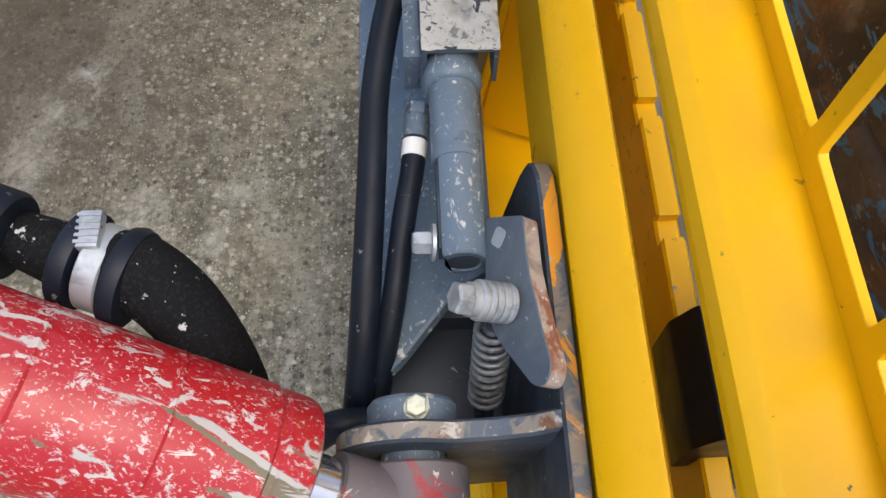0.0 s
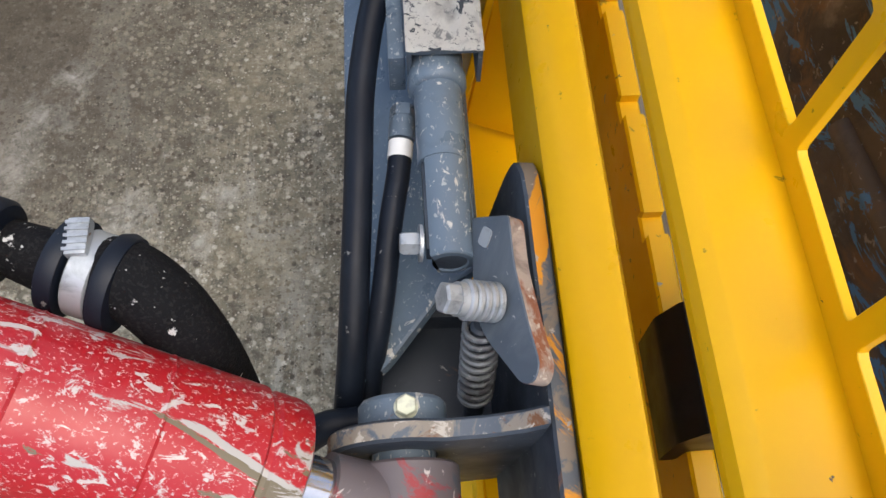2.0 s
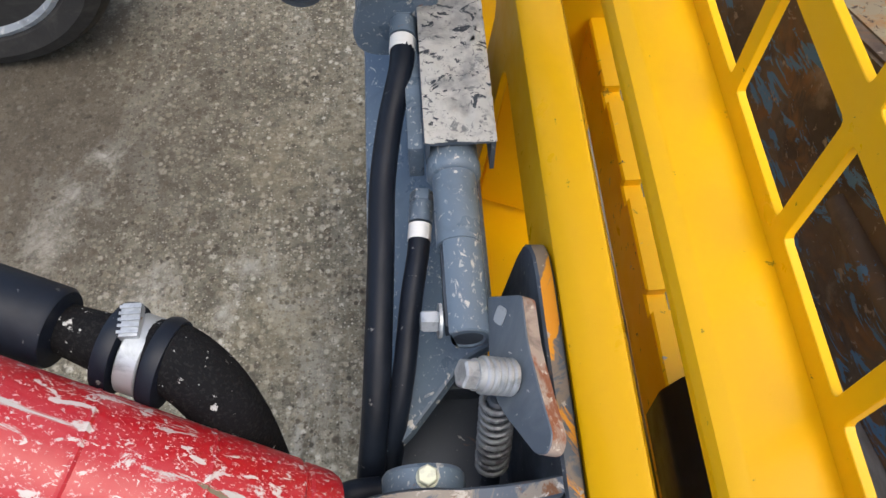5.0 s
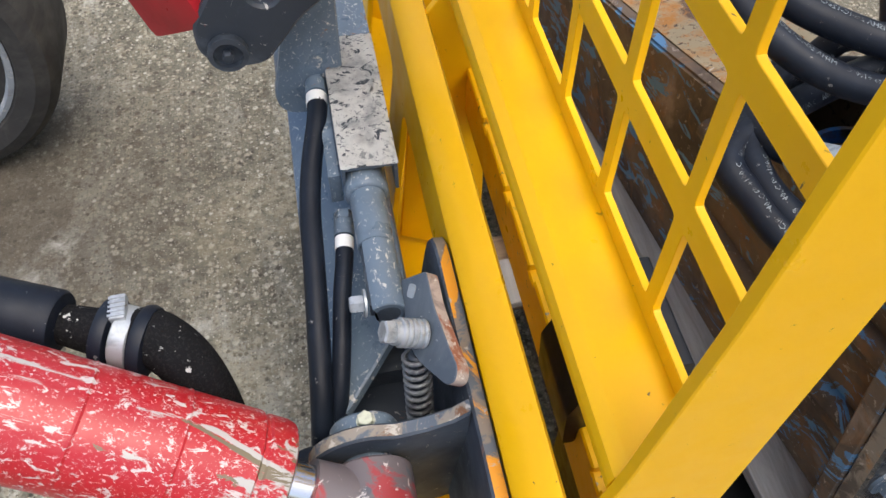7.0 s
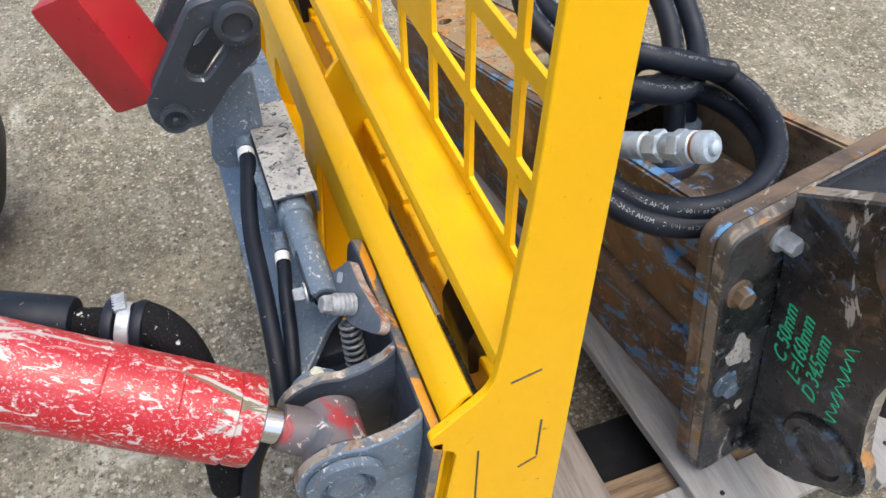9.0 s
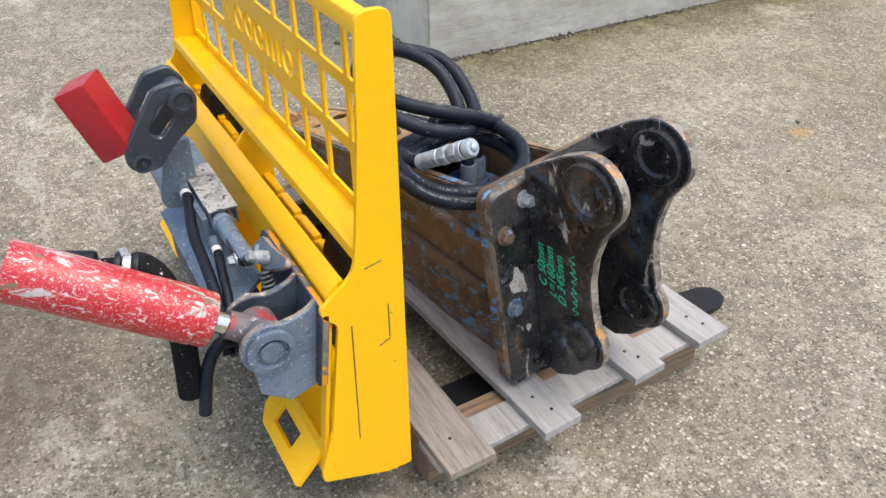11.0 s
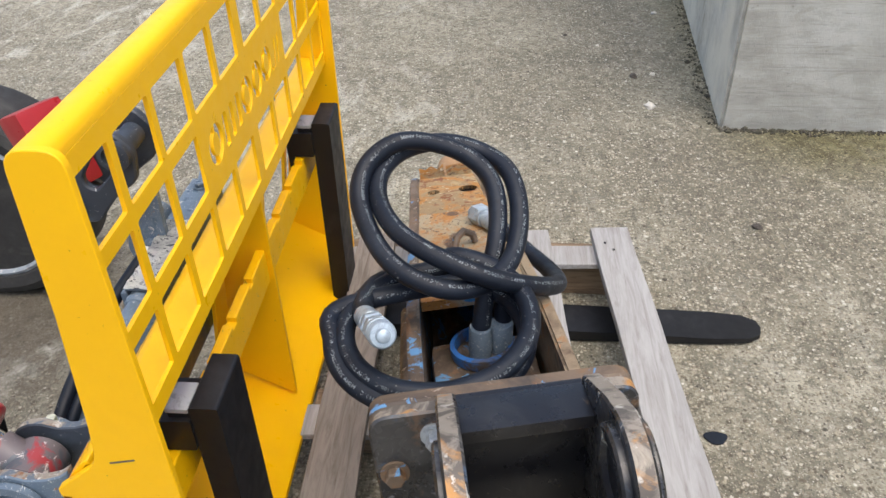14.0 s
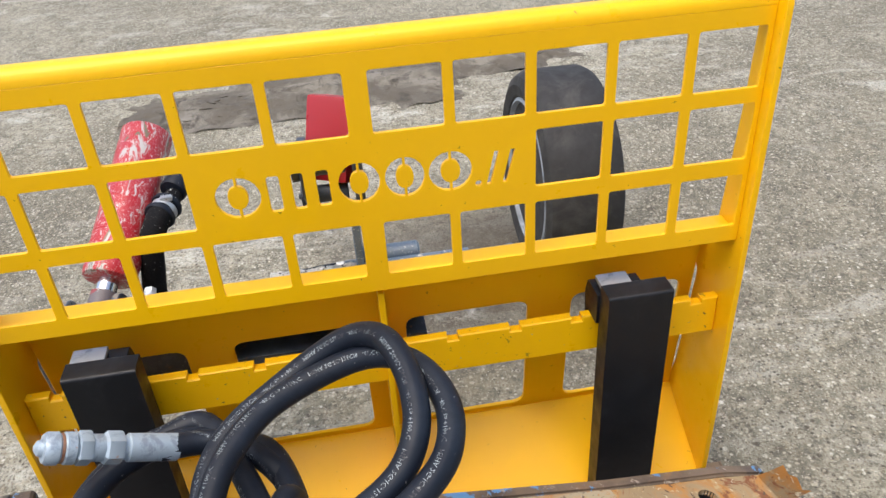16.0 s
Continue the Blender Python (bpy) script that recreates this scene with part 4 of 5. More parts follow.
# socket lug and broken bracket on the deck
part("deck_lug", join(tube([Vector((-0.020, 0.56, 0.150)), Vector((-0.012, 0.58, 0.168)), Vector((0.004, 0.60, 0.172)), Vector((0.022, 0.605, 0.160)), Vector((0.026, 0.60, 0.145))], [0.007, 0.008, 0.008, 0.008, 0.007], 8)), breaker_rust, breaker, "broken rusty lug on the deck")
part("port_ring", lathe([(0.052, 0.0), (0.054, 0.004), (0.054, 0.02), (0.046, 0.022), (0.046, 0.0)], Matrix.Translation((0.0, 0.30, 0.096)), 32, False), blue_paint, breaker)

# ---- hydraulic hose on the breaker ----
HR = 0.0158
hose = thing("hydraulic_hose", "coiled black rubber hydraulic hose with silver couplings on the breaker", "hose")


def arc(c, nrm, r, a0, a1, step=30, lift=0.0, lift1=None, squash=1.0):
    """Points of a turn round c in the plane across nrm; 0 degrees lies to the right, 90 at the top."""
    nrm = Vector(nrm).normalized()
    u = Vector((-nrm.y, nrm.x, 0)).normalized()
    v = nrm.cross(u)
    n = max(2, int(abs(a1 - a0) / step))
    lift1 = lift if lift1 is None else lift1
    out = []
    for k in range(n + 1):
        a = radians(a0 + (a1 - a0) * k / n)
        out.append(Vector(c) + u * r * math.cos(a) + v * r * squash * math.sin(a) + nrm * (lift + (lift1 - lift) * k / n))
    return out


def printed(path, side, r, size, gap, words):
    """A line of print laid round a hose, on the side that faces the direction given."""
    cu = bpy.data.curves.new("print", "FONT")
    cu.body, cu.size, cu.resolution_u = words, size, 1
    raw = bpy.data.objects.new("raw", cu)
    me = bpy.data.meshes.new_from_object(raw)
    bpy.data.objects.remove(raw)
    line = [v.co.copy() for v in me.vertices]
    faces = [tuple(p.vertices) for p in me.polygons]
    bpy.data.meshes.remove(me)
    length = max(c.x for c in line)
    side = Vector(side).normalized()
    ends = [0.0]
    for a, c in zip(path, path[1:]):
        ends.append(ends[-1] + (c - a).length)

    def at(dist):
        k = min(max(bisect(ends, dist) - 1, 0), len(path) - 2)
        return path[k].lerp(path[k + 1], (dist - ends[k]) / (ends[k + 1] - ends[k]))

    bm = bmesh.new()
    start = 0.04
    while start + length < ends[-1] - 0.04:
        made = []
        for c in line:
            p = at(start + c.x)
            t = (at(start + c.x + 0.012) - at(start + c.x - 0.012)).normalized()
            up = side - t * side.dot(t)
            up = up.normalized() if up.length > 0.05 else t.orthogonal().normalized()
            ang = (c.y - size * 0.35) / r
            made.append(bm.verts.new(p + (up * math.cos(ang) + up.cross(t) * -math.sin(ang)) * (r + 0.0003)))
        for f in faces:
            bm.faces.new([made[i] for i in f])
        start += length + gap
    return bm


def bisect(values, x):
    """How many of the rising values are not above x."""
    lo, hi = 0, len(values)
    while lo < hi:
        mid = (lo + hi) // 2
        lo, hi = (mid + 1, hi) if values[mid] <= x else (lo, mid)
    return lo


WORDS = "MSHA 2G-IC-126C/8   -40\u00b0C to +100\u00b0C   "
# the tail runs from the deck into two crossing turns and down to the breaker
ring_a = [(0.396, 0.757, 0.4815), (0.410, 0.735, 0.486), (0.462, 0.660, 0.482), (0.505, 0.570, 0.500), (0.513, 0.475, 0.545), (0.465, 0.385, 0.615), (0.400, 0.345, 0.662), (0.341, 0.348, 0.687), (0.288, 0.372, 0.701), (0.244, 0.412, 0.711), (0.214, 0.475, 0.722), (0.213, 0.530, 0.740), (0.240, 0.572, 0.755), (0.285, 0.602, 0.758), (0.335, 0.615, 0.750), (0.385, 0.604, 0.737), (0.422, 0.570, 0.725)]
ring_a += [(0.440, 0.525, 0.702), (0.443, 0.470, 0.668), (0.428, 0.415, 0.640), (0.388, 0.362, 0.635), (0.336, 0.332, 0.648), (0.282, 0.338, 0.664), (0.238, 0.368, 0.680), (0.204, 0.420, 0.700), (0.184, 0.470, 0.725), (0.186, 0.508, 0.751), (0.208, 0.539, 0.773), (0.246, 0.560, 0.785), (0.298, 0.576, 0.773), (0.350, 0.576, 0.751), (0.388, 0.555, 0.726), (0.406, 0.515, 0.698), (0.407, 0.460, 0.655)]
ring_a += [(0.394, 0.412, 0.600), (0.386, 0.382, 0.540), (0.384, 0.376, 0.47)]
ring_a = [Vector((p[0], p[1] + 0.044 * max(0.0, p[2] - 0.50), p[2] - 0.085 * max(0.0, p[2] - 0.50))) for p in ring_a]
path_a = curve_through(ring_a, 7)
sub = part("hose_length", tube(path_a, HR), rubber, hose)
tagged(part("print", printed(path_a, (0.5, -0.45, 0.75), HR, 0.0082, 0.010, WORDS), print_grey, sub, "", 0), "pale grey printed writing")
loop_b = [(0.222, 0.272, 0.628), (0.205, 0.330, 0.610), (0.225, 0.400, 0.600), (0.310, 0.435, 0.600)]
loop_b += arc((0.321, 0.300, 0.590), (0.06, -0.10, 1), 0.142, 55, -270, 30, 0.030, -0.004, 0.9)
loop_b += arc((0.312, 0.296, 0.580), (0.06, -0.10, 1), 0.150, -290, -590, 30, -0.012, 0.012, 0.88)
loop_b += [(0.400, 0.425, 0.588), (0.420, 0.405, 0.540), (0.418, 0.390, 0.470)]
path_b = curve_through(loop_b, 7)
sub = part("hose_length", tube(path_b, HR), rubber, hose)
tagged(part("print", printed(path_b, (0.15, -0.8, 0.55), HR, 0.0082, 0.010, WORDS), print_grey, sub, "", 0), "pale grey printed writing")
for p in ((0.384, 0.376, 0.47), (0.418, 0.390, 0.47)):
    part("ferrule", lathe([(0.0195, 0), (0.0195, 0.055), (0.0175, 0.058)], Matrix.Translation(p) @ pose(0, 0, 0, 0, 0, 0), 24), blue_grey, hose, "blue-grey crimped ferrule")
cm = aim((0.219, 0.277, 0.628), (0.267, 0.150, 0.707)) @ Matrix.Diagonal((0.86, 0.86, 0.86, 1))
part("coupling", join(lathe([(0.0185, -0.02), (0.0200, -0.018), (0.0200, 0.052), (0.0170, 0.054), (0.0170, 0.060)], cm, 28), hexagon(0.0235, 0.026, cm @ Matrix.Translation((0, 0, 0.060))),
                      lathe([(0.0175, 0.084), (0.0190, 0.088), (0.0190, 0.104)], cm, 28), hexagon(0.0240, 0.020, cm @ Matrix.Translation((0, 0, 0.102))),
                      lathe([(0.0195, 0.122), (0.0222, 0.124), (0.0222, 0.136), (0.0200, 0.138), (0.0200, 0.143), (0.0222, 0.145), (0.0222, 0.158), (0.0190, 0.163), (0.0120, 0.164), (0.0100, 0.170), (0.004, 0.174)], cm, 28)), silver_paint, hose, "silver quick coupling on the hose end")
part("rust_ring", lathe([(0.0203, 0.1385), (0.0206, 0.1395), (0.0206, 0.1415), (0.0203, 0.1425)], cm, 28), bare_rust, hose, "rust-brown ring on the coupling")
cm = aim((0.410, 0.735, 0.486), (0.352, 0.832, 0.456))
part("end_fitting", join(lathe([(0.0185, 0), (0.0198, 0.002), (0.0198, 0.035), (0.0165, 0.037), (0.0165, 0.050)], cm, 28), lathe([(0.0205, 0.048), (0.0205, 0.060)], cm, 28), hexagon(0.0240, 0.034, cm @ Matrix.Translation((0, 0, 0.058))), lathe([(0.014, 0.09), (0.014, 0.104)], cm, 20)), silver_paint, hose, "zinc-plated end fitting resting on the deck")

# ---- loader coupler ----
coupler = thing("quick_coupler", "blue-grey loader quick coupler with chipped paint, rust and black hoses", "quick coupler")
AX, AZ = -0.185, 0.550
TO_Y = Matrix(((1, 0, 0, 0), (0, 0, -1, 0), (0, 1, 0, 0), (0, 0, 0, 1)))
cut_end = plate(circle(AX, AZ, 0.0180, 30, 138, -118)[::-1], (circle(AX + 0.001, AZ - 0.001, 0.0115, 20),), 0.078, Matrix.Translation((0, 0.3105, 0)) @ TO_Y, 0.0012)
tube_bm = lathe([(0.0180, 0.0), (0.0180, 0.10)], aim((AX, 0.310, AZ), (AX, 1, AZ)), 36)
act = part("actuator_tube", join(tube_bm, cut_end), blue_grey, coupler, "smooth blue-grey locking tube with paint chips")
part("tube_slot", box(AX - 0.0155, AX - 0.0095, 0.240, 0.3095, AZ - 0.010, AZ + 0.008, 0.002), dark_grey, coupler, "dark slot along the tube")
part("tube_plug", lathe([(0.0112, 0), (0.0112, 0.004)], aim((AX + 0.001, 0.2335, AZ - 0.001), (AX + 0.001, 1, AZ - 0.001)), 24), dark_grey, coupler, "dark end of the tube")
part("actuator_sleeve", lathe([(0.0182, 0.0), (0.0205, 0.001), (0.0225, 0.004), (0.0225, 0.013), (0.0212, 0.015), (0.0212, 0.22)], aim((AX, 0.374, AZ), (AX, 1, AZ)), 36), blue_grey, coupler)
CX = -0.1785
ch = strip([(CX - 0.0285, AZ - 0.012), (CX - 0.0285, AZ + 0.024), (CX - 0.0260, AZ + 0.0265), (CX + 0.0260, AZ + 0.0265), (CX + 0.0285, AZ + 0.024), (CX + 0.0285, AZ - 0.012)][::-1], 0.0035)
part("cover_channel", along_y(ch, 0.392, 0.598), lever_grey, coupler, "steel channel under white plaster")
crust = bmesh.new()
grid = []
for j in range(71):
    row = []
    for i in range(25):
        x, y = CX - 0.0292 + 0.0584 * i / 24, 0.3915 + 0.207 * j / 70
        q = Vector((x * 60, y * 60, 1.7))
        h = 0.0011 + 0.0024 * noise.noise(q) + 0.0016 * noise.noise(q * 3.1) + 0.0009 * noise.noise(q * 8.0)
        h -= 0.0028 * max(0.0, abs(i - 12) / 12 - 0.80) * 5 * (0.5 + noise.noise(q * 1.7)) + (0.0016 if j in (0, 70) else 0.0)
        row.append(crust.verts.new((x, y, AZ + 0.0280 + max(-0.0022, min(0.0028, h)))))
    grid.append(row)
for a, c in zip(grid, grid[1:]):
    for i in range(24):
        crust.faces.new((a[i], a[i + 1], c[i + 1], c[i]))
bmesh.ops.solidify(crust, geom=crust.faces[:], thickness=0.0030)
part("plaster_crust", crust, plaster_crust, coupler, "rough white plaster crust with flaked edges", 60)
ch2 = strip([(CX - 0.0280, AZ - 0.012), (CX - 0.0280, AZ + 0.0275), (CX + 0.0280, AZ + 0.0275), (CX + 0.0280, AZ - 0.012)][::-1], 0.004)
part("cover_head", along_y(ch2, 0.5985, 0.745), blue_grey, coupler)
bolt(coupler, (CX - 0.002, 0.715, AZ + 0.0276), (0, 0, 1), 0.012, 0.009, 1.35, blue_grey)
part("actuator_rod", rod((AX, 0.70, AZ), (-0.205, 0.83, AZ + 0.01), 0.013), blue_grey, coupler)
part("inner_rail", box(-0.2215, -0.2085, 0.40, 0.745, AZ - 0.03, AZ + 0.010, 0.002), blue_grey, coupler)
bolt(coupler, (-0.2030, 0.248, 0.551), (-1, 0, 0.10), 0.0085, 0.013, 1.55, zinc)
# lever, pivot and spring
LV = axes((-0.157, 0.193, 0.573), (0, 1, 0), (0.62, 0, 0.78))
lever_pts = rounded([(0.069, -0.018), (0.056, 0.017), (0.020, 0.017), (-0.024, 0.024), (-0.048, 0.029), (-0.058, 0.023), (-0.056, 0.012), (-0.036, -0.003), (-0.018, -0.016), (0.004, -0.024), (0.040, -0.021)], [0.004, 0.004, 0.01, 0.01, 0.008, 0.008, 0.008, 0.01, 0.01, 0.01, 0.01], 3)
lev = edge_finish(part("lever", plate(lever_pts, (), 0.014, LV, 0.0008), lever_grey, coupler, "flat grey locking lever with a scuffed rusty rim"), LV.col[2].to_3d(), lever_edge)
part("worn_patch", plate(rounded([(0.058, -0.006), (0.050, 0.002), (0.040, -0.006), (0.048, -0.014)], 0.003, 2), (), 0.0006, LV @ Matrix.Translation((0, 0, -0.0008)), 0.0), zinc, lev, "bare scraped patch")
pv = aim((-0.158, 0.193, 0.5735), (-0.204, 0.191, 0.596))
part("pivot_bolt", join(*[lathe([(0.0140, 0.0055 * k), (0.0152, 0.0055 * k + 0.0012), (0.0152, 0.0055 * k + 0.0038), (0.0138, 0.0055 * k + 0.0050)], pv @ Matrix.Diagonal((0.86, 0.86, 0.92, 1)), 28) for k in range(5)], lathe([(0.011, 0.0), (0.011, 0.030)], pv, 20), hexagon(0.0105, 0.011, pv @ Matrix.Translation((0, 0, 0.029)))), zinc, coupler, "zinc bolt with a stack of washers")
part("pivot_hub", rod((-0.146, 0.193, 0.563), (-0.128, 0.194, 0.550), 0.014, 0.002), blue_grey, coupler)
SP0, SP1 = Vector((-0.167, 0.185, 0.556)), Vector((-0.169, 0.160, 0.470))
SM = aim(SP0, SP1)
helix = [SM @ Vector((0.0115 * math.cos(a * 0.5), 0.0115 * math.sin(a * 0.5), 0.00072 * a)) for a in range(0, 122)]
part("spring", tube(helix, 0.0022, 8), spring_steel, coupler, "bare steel coil spring under the lever")
part("spring_rod", rod(SP0, SM @ Vector((0, 0, 0.13)), 0.0075), dark_grey, coupler)
# engaging plate and pin brackets
eng = rounded([(0.0, 0.030), (0.314, 0.030), (0.314, 0.20), (0.0, 0.20)], [0.012, 0.045, 0.01, 0.01], 4)
edge_finish(part("engaging_plate", plate(eng, (), 0.014, BACK @ Matrix.Translation((0, 0, 0.0095)), 0.002), dark_grey, coupler, "scuffed plate with orange and bare steel edge"), BACK.col[2].to_3d(), orange_worn)
PX, PZ = -0.222, 0.512
for y0 in (0.112, 0.024):
    arcp = circle(PX, PZ, 0.050, 12, 230, 82)
    outl = arcp + [(-0.196, 0.555), (-0.170, 0.558), (-0.148, 0.566), (-0.1335, 0.578), (-0.1335, 0.40), (-0.20, 0.38), (-0.25, 0.42)]
    pb = plate(outl, [circle(PX, PZ, 0.0215, 20)], 0.014, Matrix.Translation((0, y0 + 0.014, 0)) @ TO_Y, 0.002)
    edge_finish(part("pin_bracket", pb, dark_grey if y0 > 0.1 else blue_grey, coupler, "curved bracket plate with chipped grey paint"), (0, 1, 0), rusty_edge)
part("boss_ring", lathe([(0.040, 0), (0.042, 0.002), (0.042, 0.012), (0.030, 0.014), (0.028, 0.004), (0.006, 0.004)], aim((PX, 0.0235, PZ), (PX, -1, PZ)), 32), blue_grey, coupler)
part("pin", rod((PX, 0.012, PZ), (PX, 0.130, PZ), 0.021, 0.003), blue_grey, coupler)
part("pin_cap", lathe([(0.0285, 0), (0.0298, 0.002), (0.0298, 0.018), (0.0275, 0.021), (0.018, 0.0215)], aim((PX, 0.1265, PZ), (PX, 1, PZ)), 36), blue_grey, coupler, "round blue-grey pin cap")
bolt(coupler, (PX + 0.003, 0.137, PZ + 0.0295), (0.05, 0.0, 1), 0.0075, 0.006, 1.05, cap_bolt)
# body: sloping top plate over a dark box
SLOPE = Matrix.Translation((-0.260, 0, 0.440)) @ Matrix.Rotation(radians(-24), 4, "Y")
part("top_plate", plate(rounded([(0.0, 0.175), (0.030, 0.185), (0.090, 0.245), (0.113, 0.250), (0.113, 0.66), (0.0, 0.66)], [0.01, 0.01, 0.02, 0.01, 0.004, 0.004], 3), (), 0.012, SLOPE, 0.002), blue_grey, coupler, "scratched blue-grey body plate")
part("body_box", box(-0.252, -0.160, 0.235, 0.655, 0.335, 0.436, 0.006), dark_grey, coupler, "dark dusty coupler body")
part("floor_web", box(-0.250, -0.140, 0.128, 0.240, 0.398, 0.410, 0.003), dark_grey, coupler)
part("side_cheek", plate(rounded([(-0.268, 0.548), (-0.264, 0.528), (-0.252, 0.518), (-0.190, 0.515), (-0.186, 0.672), (-0.214, 0.668), (-0.242, 0.650)], 0.008, 3), (), 0.014, Matrix.Translation((0, 0.548, 0)) @ XZ, 0.002), blue_grey, coupler)
part("shaft", rod((-0.243, 0.555, 0.56), (-0.243, 0.66, 0.56), 0.021, 0.004), blue_grey, coupler)


def coupler_hose(pts, r):
    h = part("hose", tube(curve_through(pts, 8), r), rubber, coupler, "black rubber hydraulic hose")
    a, b = Vector(pts[0]), Vector(pts[1])
    d = (b - a).normalized()
    part("hose_label", lathe([(r + 0.0006, 0.0), (r + 0.0006, 0.014)], aim(a, b), 24), label_white, h, "white printed band")
    part("hose_ferrule", join(lathe([(r + 0.0012, 0), (r + 0.0012, 0.018)], aim(a - d * 0.020, b), 24), hexagon(r + 0.0016, 0.011, aim(a - d * 0.031, b))), blue_grey, h)


coupler_hose([(-0.2215, 0.522, 0.560), (-0.2240, 0.490, 0.558), (-0.236, 0.440, 0.545), (-0.2445, 0.385, 0.532), (-0.248, 0.320, 0.520), (-0.252, 0.260, 0.505), (-0.258, 0.200, 0.475), (-0.268, 0.150, 0.42)], 0.0112)
coupler_hose([(-0.2145, 0.350, 0.520), (-0.2175, 0.325, 0.517), (-0.225, 0.285, 0.510), (-0.233, 0.235, 0.492), (-0.243, 0.195, 0.462), (-0.252, 0.165, 0.41)], 0.0092)
part("low_hose", tube(curve_through([(-0.256, 0.150, 0.452), (-0.285, 0.145, 0.455), (-0.315, 0.130, 0.42), (-0.338, 0.112, 0.34)], 8), 0.012), rubber, coupler)

# ---- tilt cylinder ----
E0 = Vector((PX, 0.075, PZ))
DV = Vector((-0.833, 0.228, 0.504)).normalized()
cyl = thing("tilt_cylinder", "worn red hydraulic tilt cylinder with scraped paint and chrome rod", "hydraulic cylinder")
part("rod_eye", join(lathe([(0.034, -0.030), (0.036, -0.028), (0.036, 0.028), (0.034, 0.030)], aim(E0, E0 + Vector((0, 1, 0))), 32), lathe([(0.026, 0.02), (0.024, 0.06)], aim(E0, E0 + DV), 28)), eye_grey, cyl, "red and grey rod eye on the pin")
part("chrome_rod", rod(E0 + DV * 0.05, E0 + DV * 0.20, 0.019, 0.001, 36), chrome, cyl, "oily chrome piston rod")
prof = [(0.020, 0.085), (0.040, 0.085), (0.046, 0.088), (0.0475, 0.093), (0.0475, 0.108), (0.0460, 0.110), (0.0460, 0.113), (0.0485, 0.115), (0.0485, 0.40), (0.045, 0.405)]
barrel = part("barrel", lathe(prof, None, 56), red_barrel, cyl, "red barrel scraped to grey primer")
barrel.matrix_local = aim(E0, E0 + DV)
for h in (0.17, 0.24):
    part("weld_ring", lathe([(0.0485, h), (0.0493, h + 0.002), (0.0485, h + 0.004)], None, 48, False), red_barrel, barrel)

# ---- sleeved hose by the cylinder ----
sleeve = thing("sleeved_hose", "black woven-sleeved hose with a steel clamp beside the cylinder", "hose")
CL = Vector((-0.388, 0.199, 0.632))
sl = [CL, (-0.369, 0.195, 0.633), (-0.352, 0.184, 0.617), (-0.342, 0.172, 0.588), (-0.339, 0.163, 0.536), (-0.340, 0.152, 0.475), (-0.350, 0.140, 0.373)]
sl_path = curve_through(sl, 8)
part("woven_sleeve", tube(sl_path, [0.0225] * len(sl_path), 28), weave, sleeve, "coarse black woven sleeve")
CD = Vector((-0.434, 0.216, 0.639))
ca = aim(CL, CD)
part("clamp", lathe([(0.0240, -0.007), (0.0252, -0.006), (0.0252, 0.006), (0.0240, 0.007)], ca, 36), zinc, sleeve, "pale steel hose clamp")
part("clamp_screw", join(box(CL.x - 0.006, CL.x + 0.006, CL.y + 0.000, CL.y + 0.022, CL.z + 0.021, CL.z + 0.029, 0.002), *[box(CL.x - 0.0064, CL.x + 0.0064, CL.y + 0.002 + 0.004 * k, CL.y + 0.0038 + 0.004 * k, CL.z + 0.0285, CL.z + 0.0300) for k in range(5)]), zinc, sleeve)
for z in (-0.0140, 0.0145):
    part("rubber_collar", lathe([(0.022, z - 0.006), (0.028, z - 0.005), (0.0295, z), (0.028, z + 0.005), (0.022, z + 0.006)], ca, 36), rubber, sleeve)
part("rubber_pipe", tube([CL + Vector((-0.018, 0.006, 0.003)), CD, Vector((-0.498, 0.242, 0.652))], [0.019, 0.016, 0.016], 28), weave, sleeve)
part("pipe_end", lathe([(0.024, 0.050), (0.026, 0.053), (0.026, 0.14), (0.024, 0.143)], ca @ Matrix.Translation((0.003, 0.006, 0.0)), 32), rubber, sleeve)

# ---- loader boom end and wheel ----
boom = thing("loader_boom", "dark red loader boom end with dark blue-grey pivot plates", "loader boom")
bp = rounded([(-0.322, 0.704), (-0.322, 0.672), (-0.303, 0.652), (-0.262, 0.652), (-0.222, 0.700), (-0.176, 0.735), (-0.168, 0.790), (-0.195, 0.822), (-0.245, 0.815)], 0.012, 4)
slot = rounded([(-0.268, 0.738), (-0.264, 0.722), (-0.248, 0.716), (-0.217, 0.748), (-0.211, 0.774), (-0.226, 0.785), (-0.242, 0.778)], 0.008, 3)
for y in (0.480, 0.565):
    pp = part("pivot_plate", plate(bp, [circle(-0.2945, 0.676, 0.009, 20), slot], 0.016, Matrix.Translation((0, y, 0)) @ XZ, 0.003), dark_grey, boom)
    if y < 0.5:
        part("pivot_pin", join(lathe([(0.018, 0), (0.019, 0.002), (0.019, 0.010), (0.014, 0.011), (0.014, 0.005), (0.006, 0.005)], aim((-0.2945, 0.474, 0.676), (-0.2945, 0, 0.676)), 28), hexagon(0.0055, 0.010, aim((-0.2945, 0.469, 0.676), (-0.2945, 0, 0.676)))), dark_grey, pp)
        part("pivot_pin", lathe([(0.024, 0), (0.026, 0.002), (0.026, 0.012), (0.018, 0.014), (0.016, 0.008), (0.005, 0.008)], aim((-0.198, 0.474, 0.785), (-0.198, 0, 0.785)), 28), dark_grey, pp)
part("pivot_tube", rod((-0.2945, 0.481, 0.676), (-0.2945, 0.548, 0.676), 0.016), dark_grey, boom)
part("pivot_tube", rod((-0.198, 0.481, 0.785), (-0.198, 0.548, 0.785), 0.020), dark_grey, boom)
